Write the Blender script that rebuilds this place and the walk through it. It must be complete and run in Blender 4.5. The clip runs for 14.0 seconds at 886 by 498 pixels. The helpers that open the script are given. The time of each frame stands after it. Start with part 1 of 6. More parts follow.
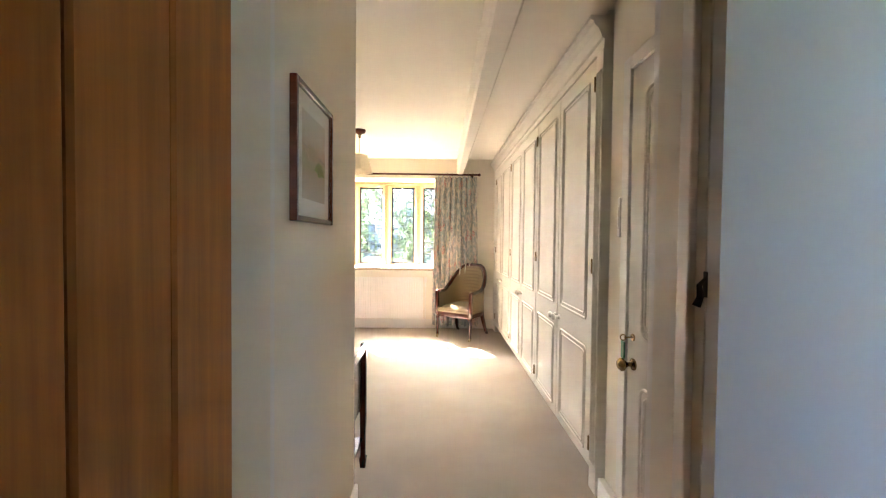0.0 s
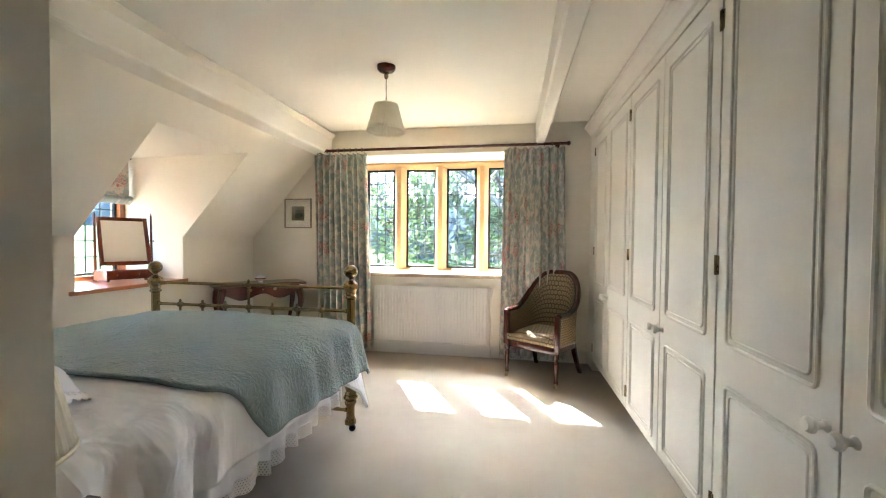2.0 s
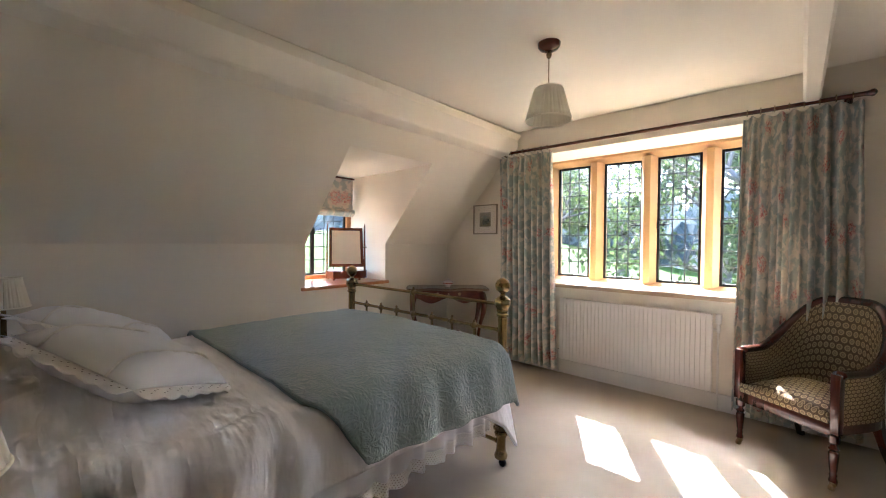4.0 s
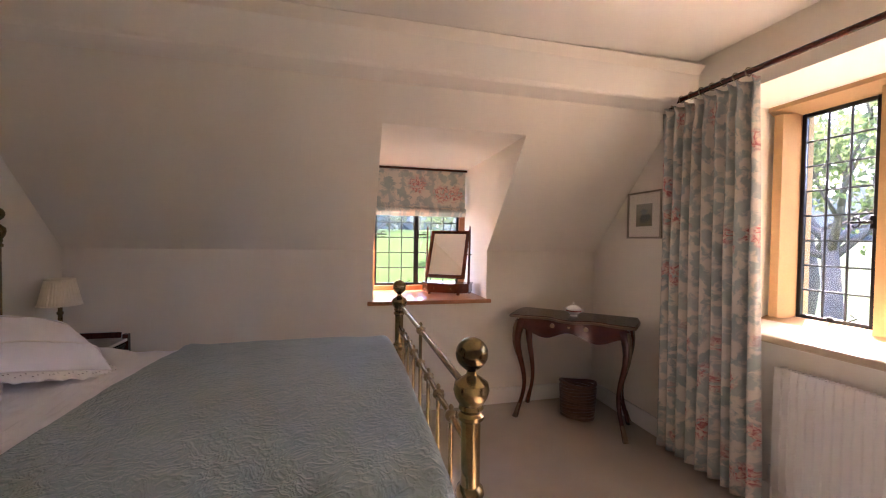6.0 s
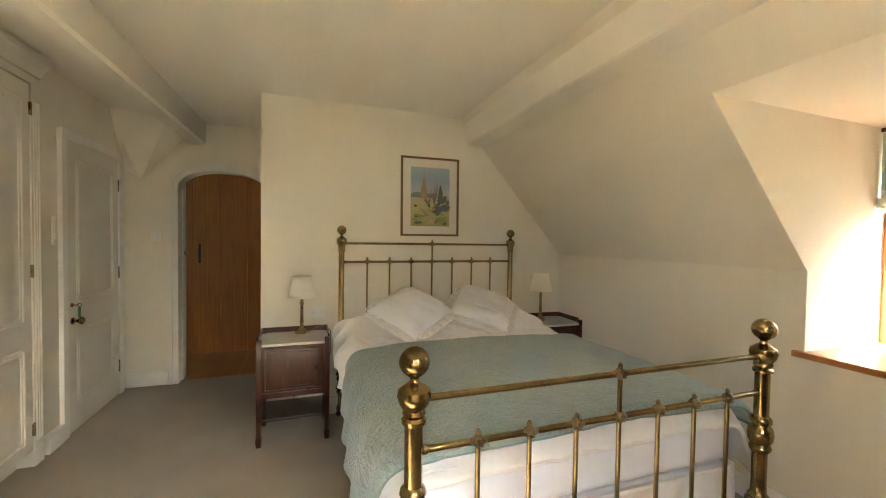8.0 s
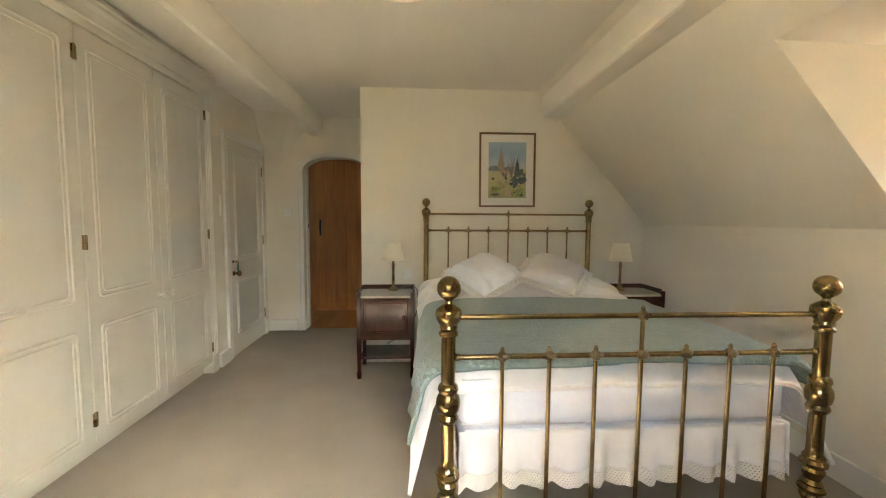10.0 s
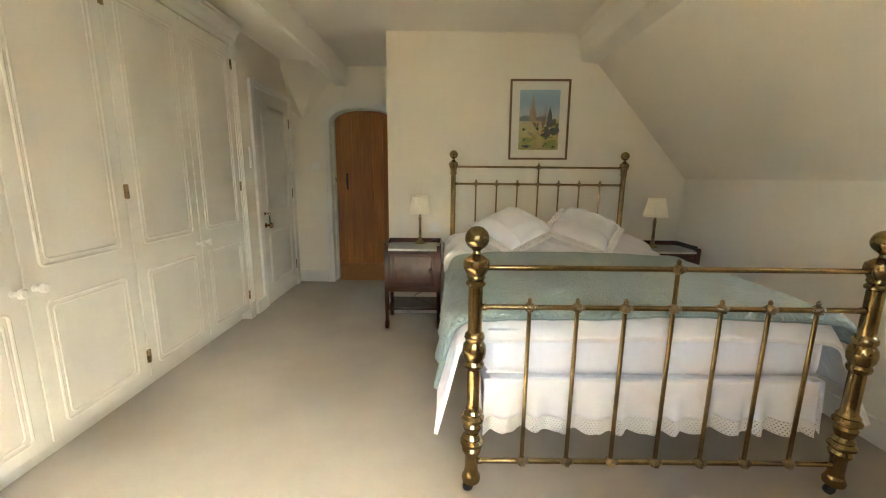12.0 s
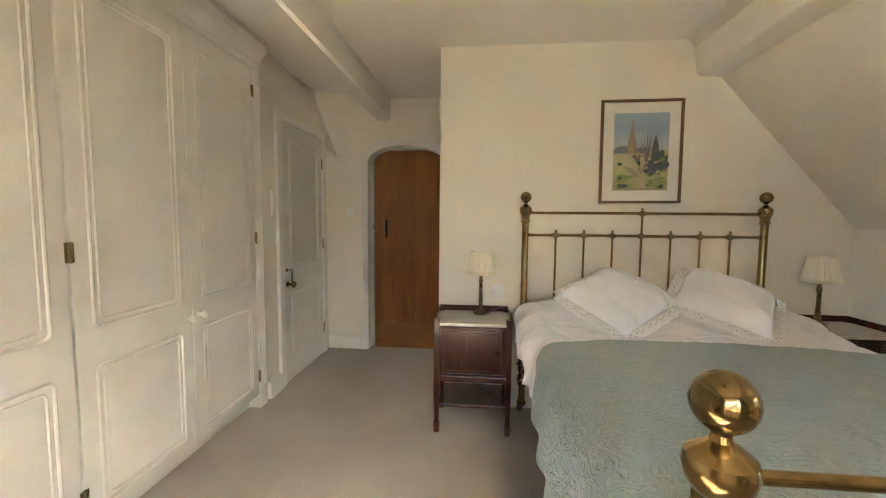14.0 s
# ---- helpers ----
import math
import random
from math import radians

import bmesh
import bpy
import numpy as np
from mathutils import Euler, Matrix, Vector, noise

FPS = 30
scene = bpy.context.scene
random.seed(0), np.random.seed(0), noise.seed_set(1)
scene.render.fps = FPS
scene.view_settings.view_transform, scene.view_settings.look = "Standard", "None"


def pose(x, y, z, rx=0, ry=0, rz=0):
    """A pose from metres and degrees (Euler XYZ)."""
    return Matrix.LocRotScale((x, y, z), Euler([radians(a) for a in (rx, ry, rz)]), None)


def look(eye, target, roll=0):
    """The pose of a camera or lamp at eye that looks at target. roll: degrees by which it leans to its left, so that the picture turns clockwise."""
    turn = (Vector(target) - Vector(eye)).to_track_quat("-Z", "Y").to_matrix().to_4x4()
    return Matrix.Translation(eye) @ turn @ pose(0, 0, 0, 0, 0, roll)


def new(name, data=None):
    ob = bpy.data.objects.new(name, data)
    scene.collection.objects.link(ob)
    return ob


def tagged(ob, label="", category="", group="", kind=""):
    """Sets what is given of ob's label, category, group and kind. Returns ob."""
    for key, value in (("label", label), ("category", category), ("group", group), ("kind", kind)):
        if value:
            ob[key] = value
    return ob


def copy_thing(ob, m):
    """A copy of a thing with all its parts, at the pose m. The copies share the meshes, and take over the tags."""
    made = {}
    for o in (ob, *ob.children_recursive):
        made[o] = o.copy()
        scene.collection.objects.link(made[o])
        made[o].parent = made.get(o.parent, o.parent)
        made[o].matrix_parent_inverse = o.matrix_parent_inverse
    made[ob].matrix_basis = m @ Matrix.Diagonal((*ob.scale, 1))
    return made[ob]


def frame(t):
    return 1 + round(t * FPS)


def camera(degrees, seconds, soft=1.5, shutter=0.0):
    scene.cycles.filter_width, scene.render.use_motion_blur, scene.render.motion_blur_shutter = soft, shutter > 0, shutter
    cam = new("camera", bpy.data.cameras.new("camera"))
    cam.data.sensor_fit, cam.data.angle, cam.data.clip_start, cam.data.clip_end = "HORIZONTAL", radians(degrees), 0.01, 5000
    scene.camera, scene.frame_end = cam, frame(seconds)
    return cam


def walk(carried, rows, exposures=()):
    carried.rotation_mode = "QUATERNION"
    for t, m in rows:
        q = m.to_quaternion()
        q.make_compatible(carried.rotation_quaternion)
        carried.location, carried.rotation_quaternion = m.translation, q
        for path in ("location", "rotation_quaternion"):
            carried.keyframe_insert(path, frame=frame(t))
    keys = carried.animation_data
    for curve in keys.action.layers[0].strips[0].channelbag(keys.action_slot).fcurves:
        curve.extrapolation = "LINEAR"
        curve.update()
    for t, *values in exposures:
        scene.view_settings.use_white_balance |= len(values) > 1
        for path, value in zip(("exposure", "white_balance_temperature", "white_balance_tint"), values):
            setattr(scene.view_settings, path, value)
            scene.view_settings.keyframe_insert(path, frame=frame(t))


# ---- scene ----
cam = camera(97.6, 14.0, 1.1)
PATH = [
    (0, (0.139, 0.435, 1.279), (0.162, 2.435, 1.233), 0.6),
    (0.5, (0.143, 0.692, 1.259), (0.162, 2.691, 1.213), 0.5),
    (1, (0.113, 1.095, 1.258), (0.117, 3.095, 1.212), 0.6),
    (1.5, (0.074, 1.555, 1.246), (-0.015, 3.552, 1.199), 0.5),
    (2, (0.151, 1.945, 1.238), (-0.19, 3.915, 1.193), 0.5),
    (2.5, (0.262, 2.094, 1.24), (-0.453, 3.961, 1.201), 0.5),
    (3, (0.355, 2.171, 1.274), (-0.667, 3.89, 1.23), 0.6),
    (3.2, (0.368, 2.19, 1.273), (-0.747, 3.849, 1.23), 0.6),
    (5.5, (0.238, 3.505, 1.319), (-1.512, 4.472, 1.274), 0.5),
    (6.5, (-0.079, 4.423, 1.357), (-2.069, 4.23, 1.3), 1.0),
    (7, (-0.349, 4.823, 1.384), (-2.108, 3.873, 1.318), 0.8),
    (7.5, (-0.532, 5.112, 1.385), (-1.759, 3.533, 1.329), 0.7),
    (8, (-0.567, 5.332, 1.378), (-1.226, 3.445, 1.324), 0.9),
    (8.2, (-0.577, 5.388, 1.374), (-1.079, 3.453, 1.321), 0.5),
    (10.3, (-0.747, 5.681, 1.263), (-0.866, 3.693, 1.079), 0.5),
    (10.5, (-0.747, 5.684, 1.257), (-0.856, 3.698, 1.043), 0.6),
    (11, (-0.729, 5.674, 1.24), (-0.807, 3.697, 0.947), 0.7),
    (11.5, (-0.717, 5.665, 1.237), (-0.76, 3.696, 0.891), 0.7),
    (12, (-0.731, 5.656, 1.247), (-0.73, 3.69, 0.879), 0.6),
    (12.5, (-0.74, 5.64, 1.251), (-0.713, 3.664, 0.94), 0.6),
    (13, (-0.73, 5.575, 1.259), (-0.691, 3.587, 1.038), 0.6),
    (13.5, (-0.652, 5.31, 1.272), (-0.586, 3.318, 1.106), 0.6),
    (14, (-0.508, 4.846, 1.281), (-0.328, 2.86, 1.13), 0.5),
]
walk(cam, [(t, look(eye, target, roll)) for t, eye, target, roll in PATH], [(0.0, 6.15, 6350, 21), (0.5, 6.1, 6100, 16), (1.0, 5.85, 5950, 16), (1.5, 5.5, 5700, 14), (2.0, 5.15, 5500, 10), (3.0, 4.85, 5600, 13), (5.5, 4.4, 5900, 32), (6.0, 4.5, 6100, 36), (6.5, 4.95, 5350, 20), (7.0, 5.25, 5250, 14), (8.0, 5.2, 6800, 8), (10.5, 5.25, 6500, 7), (12.5, 5.25, 6400, 5), (14.0, 5.5, 6300, 12)])

# ---- world, sun and exposure ----
SUN_WAY = Vector((0.555, -1.0, -1.055)).normalized()
world = bpy.data.worlds.new("world")
scene.world = world
world.use_nodes = True
sky = world.node_tree.nodes.new("ShaderNodeTexSky")
sky.sky_type = "NISHITA"
sky.sun_disc = False
sky.sun_elevation = math.asin(-SUN_WAY.z)
sky.sun_rotation = math.atan2(-SUN_WAY.x, -SUN_WAY.y)
sky.air_density, sky.dust_density = 1.0, 1.5
back = world.node_tree.nodes["Background"]
back.inputs["Strength"].default_value = 0.15
world.node_tree.links.new(sky.outputs["Color"], back.inputs["Color"])
sun = new("sun", bpy.data.lights.new("sun", "SUN"))
sun.data.energy, sun.data.angle, sun.data.color = 4.0, radians(0.45), (1.0, 0.93, 0.82)
sun.rotation_euler = SUN_WAY.to_track_quat("-Z", "Y").to_euler()


# ---- materials ----
def nodes_of(name):
    m = bpy.data.materials.new(name)
    m.use_nodes = True
    t = m.node_tree
    return m, t, t.nodes["Principled BSDF"], t.nodes, t.links


def coords(t, kind="Object", scale=(1, 1, 1)):
    tc = t.nodes.new("ShaderNodeTexCoord")
    mp = t.nodes.new("ShaderNodeMapping")
    mp.inputs["Scale"].default_value = scale
    t.links.new(tc.outputs[kind], mp.inputs["Vector"])
    return mp.outputs["Vector"]


def noise_of(t, vec, scale, detail=4.0, rough=0.55):
    n = t.nodes.new("ShaderNodeTexNoise")
    n.inputs["Scale"].default_value, n.inputs["Detail"].default_value = scale, detail
    n.inputs["Roughness"].default_value = rough
    t.links.new(vec, n.inputs["Vector"])
    return n.outputs["Fac"]


def ramp_of(t, fac, stops):
    r = t.nodes.new("ShaderNodeValToRGB")
    e = r.color_ramp.elements
    while len(e) < len(stops):
        e.new(0.5)
    for el, (p, c) in zip(e, stops):
        el.position, el.color = p, (*c, 1)
    t.links.new(fac, r.inputs["Fac"])
    return r.outputs["Color"]


def mix_of(t, fac, a, b, blend="MIX"):
    m = t.nodes.new("ShaderNodeMix")
    m.data_type, m.blend_type = "RGBA", blend
    for sock, v in ((m.inputs[0], fac), (m.inputs[6], a), (m.inputs[7], b)):
        if isinstance(v, (int, float)):
            sock.default_value = v
        elif isinstance(v, tuple):
            sock.default_value = (*v, 1)
        else:
            t.links.new(v, sock)
    return m.outputs[2]


def calc(t, op, a, b=0.0):
    m = t.nodes.new("ShaderNodeMath")
    m.operation = op
    for sock, v in zip(m.inputs, (a, b)):
        if isinstance(v, (int, float)):
            sock.default_value = v
        else:
            t.links.new(v, sock)
    return m.outputs[0]


def bump_of(t, height, strength, dist, bsdf):
    b = t.nodes.new("ShaderNodeBump")
    b.inputs["Strength"].default_value, b.inputs["Distance"].default_value = strength, dist
    t.links.new(height, b.inputs["Height"])
    t.links.new(b.outputs["Normal"], bsdf.inputs["Normal"])


def shade(c, f):
    return tuple(min(1.0, v * f) for v in c)


def plain(name, col, rough=0.6, metal=0.0, vary=0.08, coarse=3.0, fine=60.0, bump=0.1, dist=0.002, scale=(1, 1, 1), spec=0.5):
    """Two scales of noise on colour and roughness, and a fine relief."""
    m, t, b, n, l = nodes_of(name)
    v = coords(t, "Object", scale)
    big, small = noise_of(t, v, coarse), noise_of(t, v, fine)
    f = calc(t, "ADD", calc(t, "MULTIPLY", big, 0.65), calc(t, "MULTIPLY", small, 0.35))
    l.new(ramp_of(t, f, [(0.3, shade(col, 1 - vary)), (0.7, shade(col, 1 + vary))]), b.inputs["Base Color"])
    l.new(calc(t, "ADD", calc(t, "MULTIPLY", big, 0.16), rough - 0.08), b.inputs["Roughness"])
    b.inputs["Metallic"].default_value = metal
    b.inputs["Specular IOR Level"].default_value = spec
    if bump:
        bump_of(t, f, bump, dist, b)
    return m


def wood(name, dark, light, rough=0.35, grain=(40, 40, 2.5), coat=0.0):
    m, t, b, n, l = nodes_of(name)
    v = coords(t, "Object", grain)
    f = noise_of(t, v, 1.0, 6.0, 0.65)
    knots = noise_of(t, coords(t, "Object", (3, 3, 1.2)), 2.0)
    info = n.new("ShaderNodeObjectInfo")
    c = ramp_of(t, calc(t, "ADD", calc(t, "MULTIPLY", f, 0.7), calc(t, "MULTIPLY", knots, 0.3)), [(0.3, dark), (0.7, light)])
    hs = n.new("ShaderNodeHueSaturation")
    l.new(calc(t, "ADD", calc(t, "MULTIPLY", info.outputs["Random"], 0.22), 0.89), hs.inputs["Value"])
    l.new(c, hs.inputs["Color"])
    l.new(hs.outputs["Color"], b.inputs["Base Color"])
    l.new(calc(t, "ADD", calc(t, "MULTIPLY", f, 0.2), rough - 0.1), b.inputs["Roughness"])
    b.inputs["Coat Weight"].default_value = coat
    b.inputs["Coat Roughness"].default_value = 0.12
    b.inputs["Specular IOR Level"].default_value = 0.35
    bump_of(t, f, 0.12, 0.001, b)
    return m


def lets_light(m, t, b, share, col):
    """Mixes in light that comes through a thin sheet."""
    tr = t.nodes.new("ShaderNodeBsdfTranslucent")
    if isinstance(col, tuple):
        tr.inputs["Color"].default_value = (*col, 1)
    else:
        t.links.new(col, tr.inputs["Color"])
    mx = t.nodes.new("ShaderNodeMixShader")
    mx.inputs[0].default_value = share
    t.links.new(b.outputs[0], mx.inputs[1])
    t.links.new(tr.outputs[0], mx.inputs[2])
    t.links.new(mx.outputs[0], t.nodes["Material Output"].inputs["Surface"])


def fabric(name, col, vary=0.06, rough=0.9, weave=700.0, bump=0.25, soft=4.0, sheen=0.2, through_light=0.0):
    m, t, b, n, l = nodes_of(name)
    v = coords(t)
    big, small = noise_of(t, v, soft, 5.0), noise_of(t, v, weave, 2.0)
    f = calc(t, "ADD", calc(t, "MULTIPLY", big, 0.6), calc(t, "MULTIPLY", small, 0.4))
    l.new(ramp_of(t, f, [(0.3, shade(col, 1 - vary)), (0.7, shade(col, 1 + vary))]), b.inputs["Base Color"])
    b.inputs["Roughness"].default_value, b.inputs["Sheen Weight"].default_value = rough, sheen
    b.inputs["Specular IOR Level"].default_value = 0.2
    if through_light:
        lets_light(m, t, b, through_light, col)
    bump_of(t, f, bump, 0.004, b)
    return m


def creased(name, col):
    """Soft cotton with sharp meandering creases."""
    m, t, b, n, l = nodes_of(name)
    v = coords(t)
    fine = noise_of(t, v, 13, 3.0, 0.6)
    folds = noise_of(t, coords(t, "Object", (1.6, 7.5, 1.8)), 1.3, 3.0, 0.5)
    pulls = noise_of(t, coords(t, "Object", (5.0, 2.6, 2.0)), 1.6, 2.0, 0.5)
    ridge = calc(t, "ABSOLUTE", calc(t, "SUBTRACT", folds, 0.5))
    h = calc(t, "ADD", calc(t, "ADD", calc(t, "MULTIPLY", ridge, -1.6), calc(t, "MULTIPLY", pulls, 0.8)), calc(t, "MULTIPLY", fine, 0.22))
    l.new(ramp_of(t, fine, [(0.3, shade(col, 0.98)), (0.7, col)]), b.inputs["Base Color"])
    b.inputs["Roughness"].default_value, b.inputs["Sheen Weight"].default_value = 0.85, 0.2
    b.inputs["Specular IOR Level"].default_value = 0.2
    bump_of(t, h, 0.5, 0.042, b)
    return m


def open_lace(name):
    """Crochet: cotton with a lattice of real holes, on the cloth's u, v in metres."""
    m, t, b, n, l = nodes_of(name)
    sep = n.new("ShaderNodeSeparateXYZ")
    l.new(coords(t, "UV", (95, 95, 1)), sep.inputs[0])
    row = calc(t, "FLOOR", sep.outputs["Y"])
    u = calc(t, "ADD", sep.outputs["X"], calc(t, "MULTIPLY", calc(t, "MODULO", row, 2.0), 0.5))
    fu = calc(t, "ABSOLUTE", calc(t, "SUBTRACT", calc(t, "FRACT", u), 0.5))
    fv = calc(t, "ABSOLUTE", calc(t, "SUBTRACT", calc(t, "FRACT", sep.outputs["Y"]), 0.5))
    l.new(calc(t, "GREATER_THAN", calc(t, "ADD", fu, fv), 0.30), b.inputs["Alpha"])
    b.inputs["Base Color"].default_value = (0.82, 0.80, 0.77, 1)
    b.inputs["Roughness"].default_value = 0.9
    return m


def floral(name, tile=5.5):
    """Printed chintz: grey-green ground, cream leaf sprays, pink and red blooms; drawn on the cloth's own u, v in metres."""
    m, t, b, n, l = nodes_of(name)
    v = coords(t, "UV")
    wob = n.new("ShaderNodeTexNoise")
    wob.inputs["Scale"].default_value = 18
    l.new(v, wob.inputs["Vector"])
    add = n.new("ShaderNodeVectorMath")
    add.operation = "MULTIPLY_ADD"
    l.new(wob.outputs["Color"], add.inputs[0])
    add.inputs[1].default_value = (0.07, 0.07, 0)
    l.new(v, add.inputs[2])
    w = add.outputs[0]
    sprays = noise_of(t, w, 13, 3.0)
    ground = ramp_of(t, noise_of(t, v, 6, 3), [(0.35, (0.30, 0.36, 0.34)), (0.65, (0.44, 0.48, 0.44))])
    c = mix_of(t, ramp_of(t, sprays, [(0.47, (0, 0, 0)), (0.55, (1, 1, 1))]), ground, (0.68, 0.62, 0.52))
    vo = n.new("ShaderNodeTexVoronoi")
    vo.inputs["Scale"].default_value = tile
    l.new(w, vo.inputs["Vector"])
    sep = n.new("ShaderNodeSeparateColor")
    l.new(vo.outputs["Color"], sep.inputs["Color"])
    pick = calc(t, "GREATER_THAN", sep.outputs["Red"], 0.30)
    petal = ramp_of(t, noise_of(t, w, 60, 2.0), [(0.38, (0.40, 0.085, 0.09)), (0.5, (0.62, 0.32, 0.29)), (0.65, (0.72, 0.58, 0.44))])
    bloom = calc(t, "MULTIPLY", pick, ramp_of(t, vo.outputs["Distance"], [(0.26, (1, 1, 1)), (0.40, (0, 0, 0))]))
    broken = calc(t, "MULTIPLY", bloom, ramp_of(t, noise_of(t, w, 34, 3.0), [(0.42, (0, 0, 0)), (0.5, (1, 1, 1))]))
    l.new(mix_of(t, broken, c, petal), b.inputs["Base Color"])
    b.inputs["Roughness"].default_value, b.inputs["Sheen Weight"].default_value = 0.85, 0.15
    b.inputs["Specular IOR Level"].default_value = 0.2
    lets_light(m, t, b, 0.14, (0.55, 0.5, 0.42))
    bump_of(t, noise_of(t, v, 500, 2.0), 0.15, 0.002, b)
    return m


def ring_weave(name):
    """Chair cover: rows of brown rings with dots on straw, on the cloth's u, v in metres."""
    m, t, b, n, l = nodes_of(name)
    sep = n.new("ShaderNodeSeparateXYZ")
    l.new(coords(t, "UV", (31, 25, 1)), sep.inputs[0])
    row = calc(t, "FLOOR", sep.outputs["Y"])
    u = calc(t, "ADD", sep.outputs["X"], calc(t, "MULTIPLY", calc(t, "MODULO", row, 2.0), 0.5))
    fu = calc(t, "SUBTRACT", calc(t, "FRACT", u), 0.5)
    fv = calc(t, "SUBTRACT", calc(t, "FRACT", sep.outputs["Y"]), 0.5)
    d = calc(t, "SQRT", calc(t, "ADD", calc(t, "MULTIPLY", fu, fu), calc(t, "MULTIPLY", fv, fv)))
    straw, brown = (0.36, 0.285, 0.165), (0.050, 0.028, 0.014)
    c = ramp_of(t, d, [(0.0, brown), (0.09, straw), (0.18, brown), (0.27, straw), (0.37, straw), (0.43, brown)])
    grain = noise_of(t, coords(t, "UV"), 420, 2.0)
    l.new(mix_of(t, 0.16, c, ramp_of(t, grain, [(0.35, (0.12, 0.08, 0.04)), (0.65, (0.55, 0.46, 0.3))])), b.inputs["Base Color"])
    b.inputs["Roughness"].default_value = 0.9
    b.inputs["Specular IOR Level"].default_value = 0.2
    bump_of(t, grain, 0.3, 0.002, b)
    return m


def quilt(name):
    """Matelasse bedspread: sage cotton with raised leafy sprays."""
    m, t, b, n, l = nodes_of(name)
    v = coords(t)
    warp = n.new("ShaderNodeTexNoise")
    warp.inputs["Scale"].default_value = 7
    l.new(v, warp.inputs["Vector"])
    add = n.new("ShaderNodeVectorMath")
    add.operation = "MULTIPLY_ADD"
    l.new(warp.outputs["Color"], add.inputs[0])
    add.inputs[1].default_value = (0.16, 0.16, 0.16)
    l.new(v, add.inputs[2])
    sprays = noise_of(t, add.outputs[0], 24, 1.0, 0.5)
    leaves = noise_of(t, add.outputs[0], 62, 2.0, 0.5)
    lines = calc(t, "ABSOLUTE", calc(t, "SUBTRACT", sprays, 0.5))
    stems = ramp_of(t, lines, [(0.0, (1, 1, 1)), (0.07, (0, 0, 0))])
    pads = ramp_of(t, leaves, [(0.46, (0, 0, 0)), (0.60, (1, 1, 1))])
    relief = calc(t, "ADD", calc(t, "MULTIPLY", stems, 0.6), calc(t, "MULTIPLY", pads, 0.55))
    col = mix_of(t, noise_of(t, v, 3, 4), (0.235, 0.31, 0.29), (0.31, 0.385, 0.36))
    l.new(mix_of(t, calc(t, "MULTIPLY", relief, 0.35), col, (0.36, 0.43, 0.41)), b.inputs["Base Color"])
    b.inputs["Roughness"].default_value, b.inputs["Sheen Weight"].default_value = 0.72, 0.3
    b.inputs["Specular IOR Level"].default_value = 0.3
    bump_of(t, calc(t, "ADD", relief, calc(t, "MULTIPLY", noise_of(t, v, 400, 2), 0.2)), 0.6, 0.011, b)
    return m


def glassy(name, rough=0.0, tint=(0.97, 1.0, 0.98)):
    m, t, b, n, l = nodes_of(name)
    b.inputs["Base Color"].default_value = (*tint, 1)
    b.inputs["Transmission Weight"].default_value, b.inputs["Roughness"].default_value, b.inputs["IOR"].default_value = 1.0, rough, 1.45
    return m


def leafy(name, a, c):
    m, t, b, n, l = nodes_of(name)
    g = n.new("ShaderNodeNewGeometry")
    col = ramp_of(t, g.outputs["Random Per Island"], [(0.1, a), (0.9, c)])
    l.new(col, b.inputs["Base Color"])
    lets_light(m, t, b, 0.5, col)
    b.inputs["Roughness"].default_value = 0.6
    b.inputs["Specular IOR Level"].default_value = 0.2
    return m


def picture_paint(name, stops, scale, vertical):
    """Watercolour washes: bands of colour from the bottom to the top, broken up by wet edges."""
    m, t, b, n, l = nodes_of(name)
    v = coords(t, "UV")
    sep = n.new("ShaderNodeSeparateXYZ")
    l.new(v, sep.inputs[0])
    f = calc(t, "ADD", calc(t, "MULTIPLY", sep.outputs["Y"], vertical), calc(t, "MULTIPLY", calc(t, "SUBTRACT", noise_of(t, v, scale, 5.0, 0.7), 0.5), 0.35))
    l.new(ramp_of(t, f, stops), b.inputs["Base Color"])
    b.inputs["Roughness"].default_value = 0.7
    return m


WALL = plain("wall_paint", (0.76, 0.71, 0.60), 0.85, vary=0.025, coarse=1.2, fine=90, bump=0.10, dist=0.0015, spec=0.2)
CEIL = plain("ceiling_paint", (0.79, 0.755, 0.665), 0.9, vary=0.02, coarse=1.5, fine=80, bump=0.08, dist=0.0015, spec=0.2)
GLOSS = plain("joinery_paint", (0.66, 0.63, 0.55), 0.58, vary=0.03, coarse=2.5, fine=70, bump=0.04, dist=0.001)
TRIM = plain("trim_paint", (0.74, 0.72, 0.66), 0.5, vary=0.03, coarse=4, fine=60, bump=0.04, dist=0.001)
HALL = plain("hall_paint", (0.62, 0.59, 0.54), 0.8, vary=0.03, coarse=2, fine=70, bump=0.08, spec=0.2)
CARPET = plain("wool_carpet", (0.38, 0.328, 0.268), 1.0, vary=0.13, coarse=1.6, fine=420, bump=0.5, dist=0.006, spec=0.05)
STONE = plain("honey_stone", (0.46, 0.285, 0.125), 0.85, vary=0.12, coarse=5, fine=120, bump=0.2, dist=0.003)
SILLSTONE = plain("pale_stone_sill", (0.46, 0.36, 0.23), 0.7, vary=0.07, coarse=4, fine=100, bump=0.08)
IRON = plain("black_iron", (0.02, 0.019, 0.018), 0.5, 0.6, 0.2, 8, 120, 0.2)
LEAD = plain("lead_came", (0.055, 0.058, 0.06), 0.55, 0.4, 0.15, 10, 120, 0.15)
BRASS = plain("aged_brass", (0.31, 0.22, 0.095), 0.17, 1.0, 0.45, 9, 70, 0.05, 0.001)
